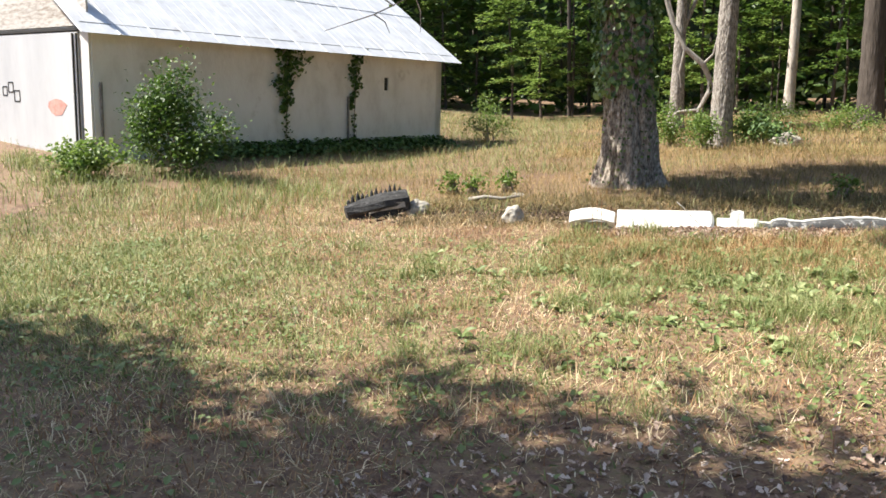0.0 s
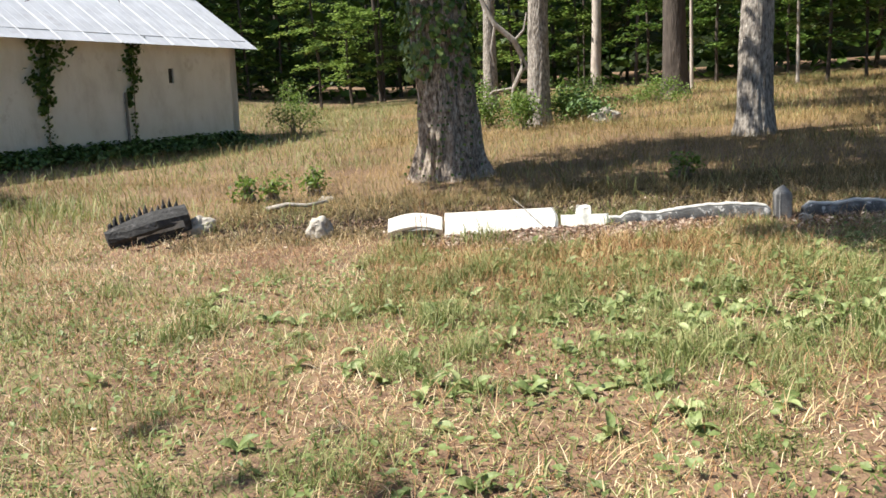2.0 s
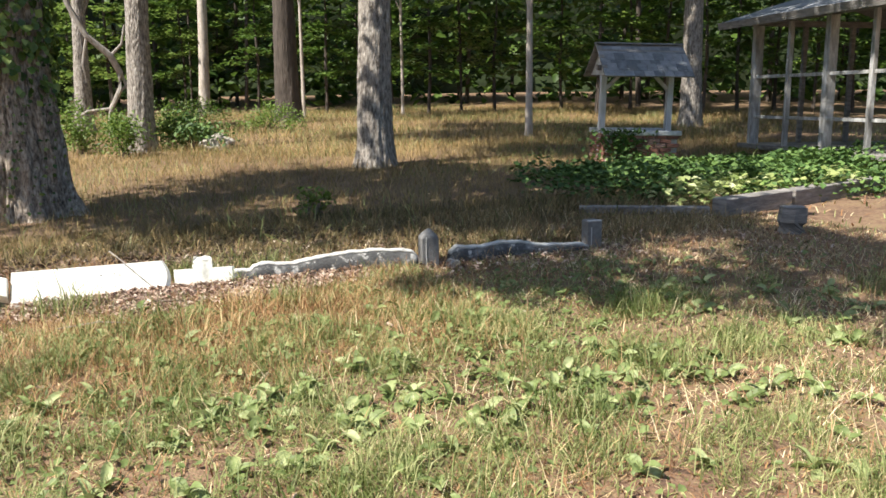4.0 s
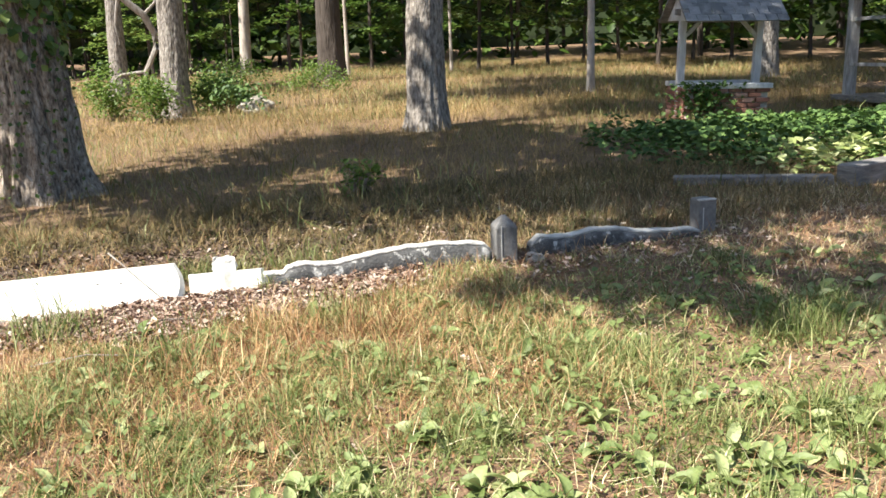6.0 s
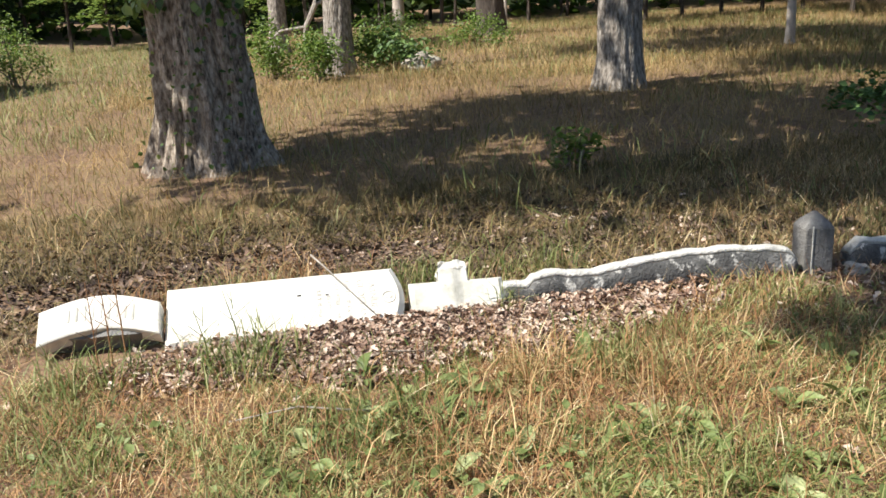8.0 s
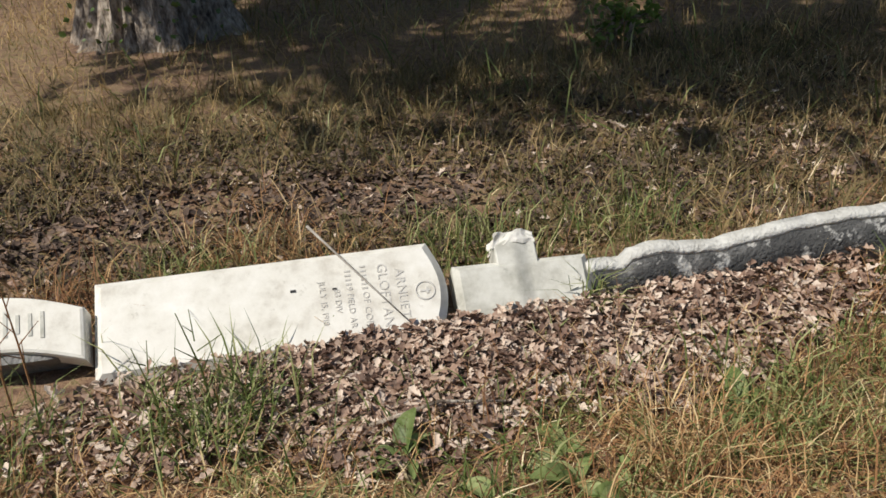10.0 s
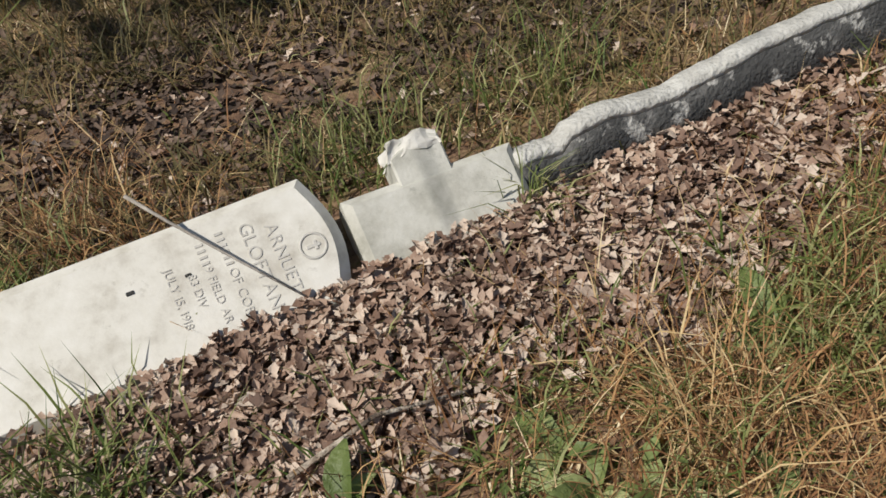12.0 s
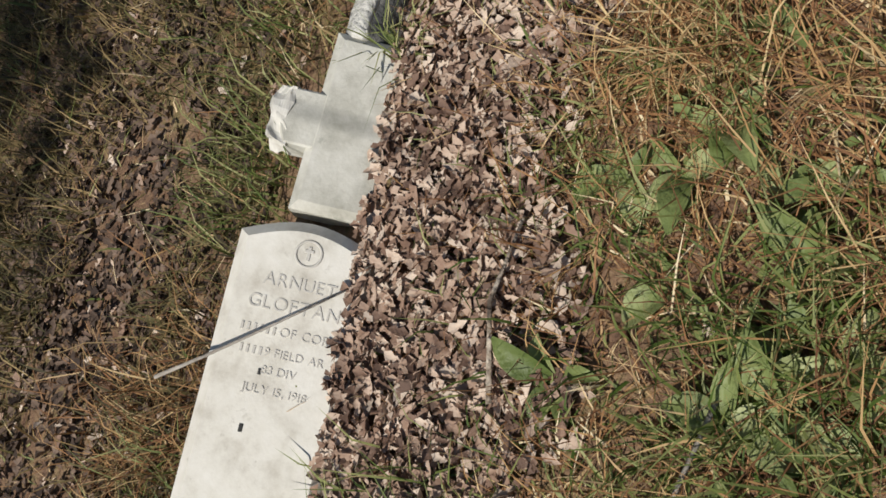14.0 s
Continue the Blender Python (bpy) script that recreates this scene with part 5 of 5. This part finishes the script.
def litter_mesh(name, pts, size, mat=None):
    """Dead leaves: lobed, curled, each of eight triangles."""
    n = len(pts)
    t, b, nn = rand_rot(n, 0.55)
    s = (size * rng.uniform(0.55, 1.3, n))[:, None]
    curl = rng.uniform(-0.1, 0.45, n)[:, None] * s
    w = s * rng.uniform(0.35, 0.6, n)[:, None]
    shape = ((-0.5, 0, 0), (-0.22, 0.42, 0.7), (-0.05, 0.22, 0.25), (0.15, 0.5, 0.9), (0.5, 0.0, 0.6), (0.15, -0.5, 0.9), (-0.05, -0.22, 0.25), (-0.22, -0.42, 0.7), (0.0, 0.0, 0.0))
    v = np.stack([pts + t * s * u + b * w * q + nn * curl * c for u, q, c in shape], 1)
    base = np.arange(n)[:, None] * 9
    f = np.concatenate([base + np.array([[k, (k + 1) % 8, 8]]) for k in range(8)])
    return mesh_from(name, v.reshape(-1, 3), f, mat or M_LITTER)


pts = scatter(0.9, 4.4, 9.2, 10.1, 23000, lambda x, y: LITTER(x, y) * (y < 10.02 - 0.02 * x) * 1.0)
pts[:, 2] += rng.uniform(0.004, 0.035, len(pts)) + 0.03 * np.clip((pts[:, 1] - 9.6) / 0.4, 0, 1)
tagged(new("leaf_litter", litter_mesh("leaf_litter", pts, 0.044)), "drift of curled brown dead leaves against the stones", "dead leaves", kind="stuff")
pts = np.concatenate([scatter(-4, 9, 1.0, 12.5, 5200, lambda x, y: 0.12 + 0.75 * BARE(x, y)), scatter(-0.2, 5.0, 1.4, 4.4, 6500, lambda x, y: BARE(x, y)), scatter(3.8, 6.3, 9.4, 10.0, 700), scatter(0.4, 4.5, 10.35, 11.6, 1600, lambda x, y: smooth_noise(x, y, 0.7, 1.0)), scatter(5.2, 8.2, 8.6, 11.0, 700)])
pts[:, 2] += rng.uniform(0.004, 0.03, len(pts))
tagged(new("scattered_leaves", litter_mesh("scattered_leaves", pts, 0.046)), "scattered brown dead leaves on the ground", "dead leaves", kind="stuff")


# dark brown leaves, densest just behind the stones
pts = scatter(-2.2, 5.4, 10.35, 12.5, 26000, lambda x, y: DARK_LEAVES(x, y) * (0.3 + 0.7 * smooth_noise(x, y, 0.5, 2.9)))
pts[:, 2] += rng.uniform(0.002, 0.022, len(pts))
tagged(new("leaf_mould", litter_mesh("leaf_mould", pts, 0.055, M_DARK_LEAVES)), "dark brown old leaves behind the stones", "dead leaves", kind="stuff")
# soft tufts of finer green grass among the weeds
cx, cy = rng.normal(3.0, 2.0, 150), rng.normal(7.0, 1.3, 150)
pts = np.concatenate([np.stack([rng.normal(a, 0.09, 130), rng.normal(b, 0.09, 130), np.zeros(130)], 1) for a, b in zip(cx, cy) if b < 9.3])
pts[:, 2] = ground_z(pts[:, 0], pts[:, 1])
tagged(new("fine_grass_tufts", blade_mesh("fine_grass_tufts", pts, 0.16, 0.0042, 0.75, M_GREEN)), "soft green grass tufts among the broad weeds", "grass", kind="stuff")


# ---- broad-leaved weeds ----
def weed_leaf(length, width, seed):
    rows, cols = 6, 4
    v, f = [], []
    for i in range(rows + 1):
        u = i / rows
        w = width * (math.sin(math.pi * min(1, u * 0.92 + 0.06)) ** 0.75)
        for j in range(cols + 1):
            q = j / cols * 2 - 1
            z = 0.32 * length * math.sin(u * 1.7) - 0.24 * length * u * u + abs(q) * w * 0.25 + 0.006 * noise.noise(Vector((u * 6, q * 3, seed)))
            v.append((length * u, q * w * 0.5, z))
    for i in range(rows):
        for j in range(cols):
            a = i * (cols + 1) + j
            f.append((a, a + 1, a + cols + 2, a + cols + 1))
    return mesh_from("leaf", v, f, M_WEED, smooth=True)


weed_meshes = [weed_leaf(0.11, 0.07, 1.0), weed_leaf(0.085, 0.07, 2.0), weed_leaf(0.13, 0.05, 3.0), weed_leaf(0.19, 0.075, 4.0), weed_leaf(0.15, 0.085, 5.0)]


def weed(kind):
    w = empty("broadleaf_weed", pose(0, 0, 0), "low broad-leaved green weed in the dry grass", "weed", "broad-leaved weeds")
    for k in range((5, 4, 6, 5, 3)[kind]):
        o = part("leaf", weed_meshes[3 + k % 2 if kind > 2 else (kind + k) % 3], None, w)
        o.matrix_basis = pose(0, 0, 0, rng.uniform(-25, 25), rng.uniform(-30, 22), k * 360 / (6, 5, 7, 5, 4)[kind] + rng.uniform(-45, 45)) @ Matrix.Scale(rng.uniform(0.4, 0.9 if kind > 2 else 1.05), 4)
    return w


weeds = [weed(k) for k in range(5)]
places = [(1.85, 8.7), (2.65, 8.65), (2.3, 8.45), (2.01, 9.42), (2.42, 9.33), (2.95, 8.7), (1.6, 8.5), (2.75, 8.3), (2.41, 9.21), (1.98, 9.06), (2.0, 9.0), (1.94, 8.88), (2.5, 9.13), (1.78, 9.08), (2.24, 8.95), (1.8, 8.93), (2.08, 8.9), (2.36, 9.03), (2.93, 9.32), (2.2, 9.2)]
while len(places) < 310:
    px, py = rng.uniform(-1.0, 6.8), rng.uniform(4.6, 9.3)
    if rng.uniform(0, 1) < np.exp(-(((px - 3.2) / 2.4) ** 2 + ((py - 7.2) / 1.6) ** 2)) * (0.15 + 0.85 * (smooth_noise(np.array([px]), np.array([py]), 0.55, 3.7)[0] > 0.52)) and LITTER(np.array(px), np.array(py)) < 0.2:
        places.append((px, py))
for k, (px, py) in enumerate(places):
    m = pose(px, py, float(ground_z(px, py)) + 0.005, 0, 0, 97 * k)
    if k < 5:
        weeds[k].matrix_basis = m
    else:
        copy_thing(weeds[3 + k % 2 if k < 20 else (0, 1, 2, 0, 2, 1, 2, 4)[k % 8]], m)


def stalk(x, y, h, label, mat, group):
    """A dry weed stalk with thin side stems."""
    s = empty("weed_stalk", pose(x, y, 0, 0, 0, x * 90), label, "weed", group)
    part("stem", tube([(0, 0, -0.02), (0.02, 0, h * 0.5), (0.06, 0.01, h)], [0.004, 0.003, 0.0015], 5), mat, s)
    for k in range(7):
        z = h * (0.3 + 0.09 * k)
        a = k * 2.4
        part("side_stem", tube([(0.03 * z / h, 0, z), (math.cos(a) * 0.07, math.sin(a) * 0.07, z + 0.07)], [0.002, 0.001], 4), mat, s)


for sx, sy, sh, dry in ((1.55, 9.75, 0.34, False), (1.42, 9.70, 0.28, False), (1.66, 9.68, 0.24, False), (1.05, 9.95, 0.45, True), (1.0, 9.9, 0.5, True), (0.95, 9.85, 0.4, True), (4.2, 12.8, 0.6, True), (4.3, 13.0, 0.55, True), (-1.45, 13.3, 0.6, False), (-1.2, 13.2, 0.5, False), (-0.9, 13.5, 0.45, False), (-1.6, 13.6, 0.55, False)):
    stalk(sx, sy, sh, "thin dry upright weed stalk" if dry else "thin branching green weed", M_DRY if dry else M_GREEN, "thin weeds")
for bx, by in ((-1.5, 13.4), (-1.1, 13.3), (-0.6, 13.6), (4.25, 12.9)):
    bush("weed_clump", bx, by, 0.22, 0.42, 260, 0.06, M_LEAF_LIGHT, "small leafy green weed clump in dry grass", "weed", "weed clumps")
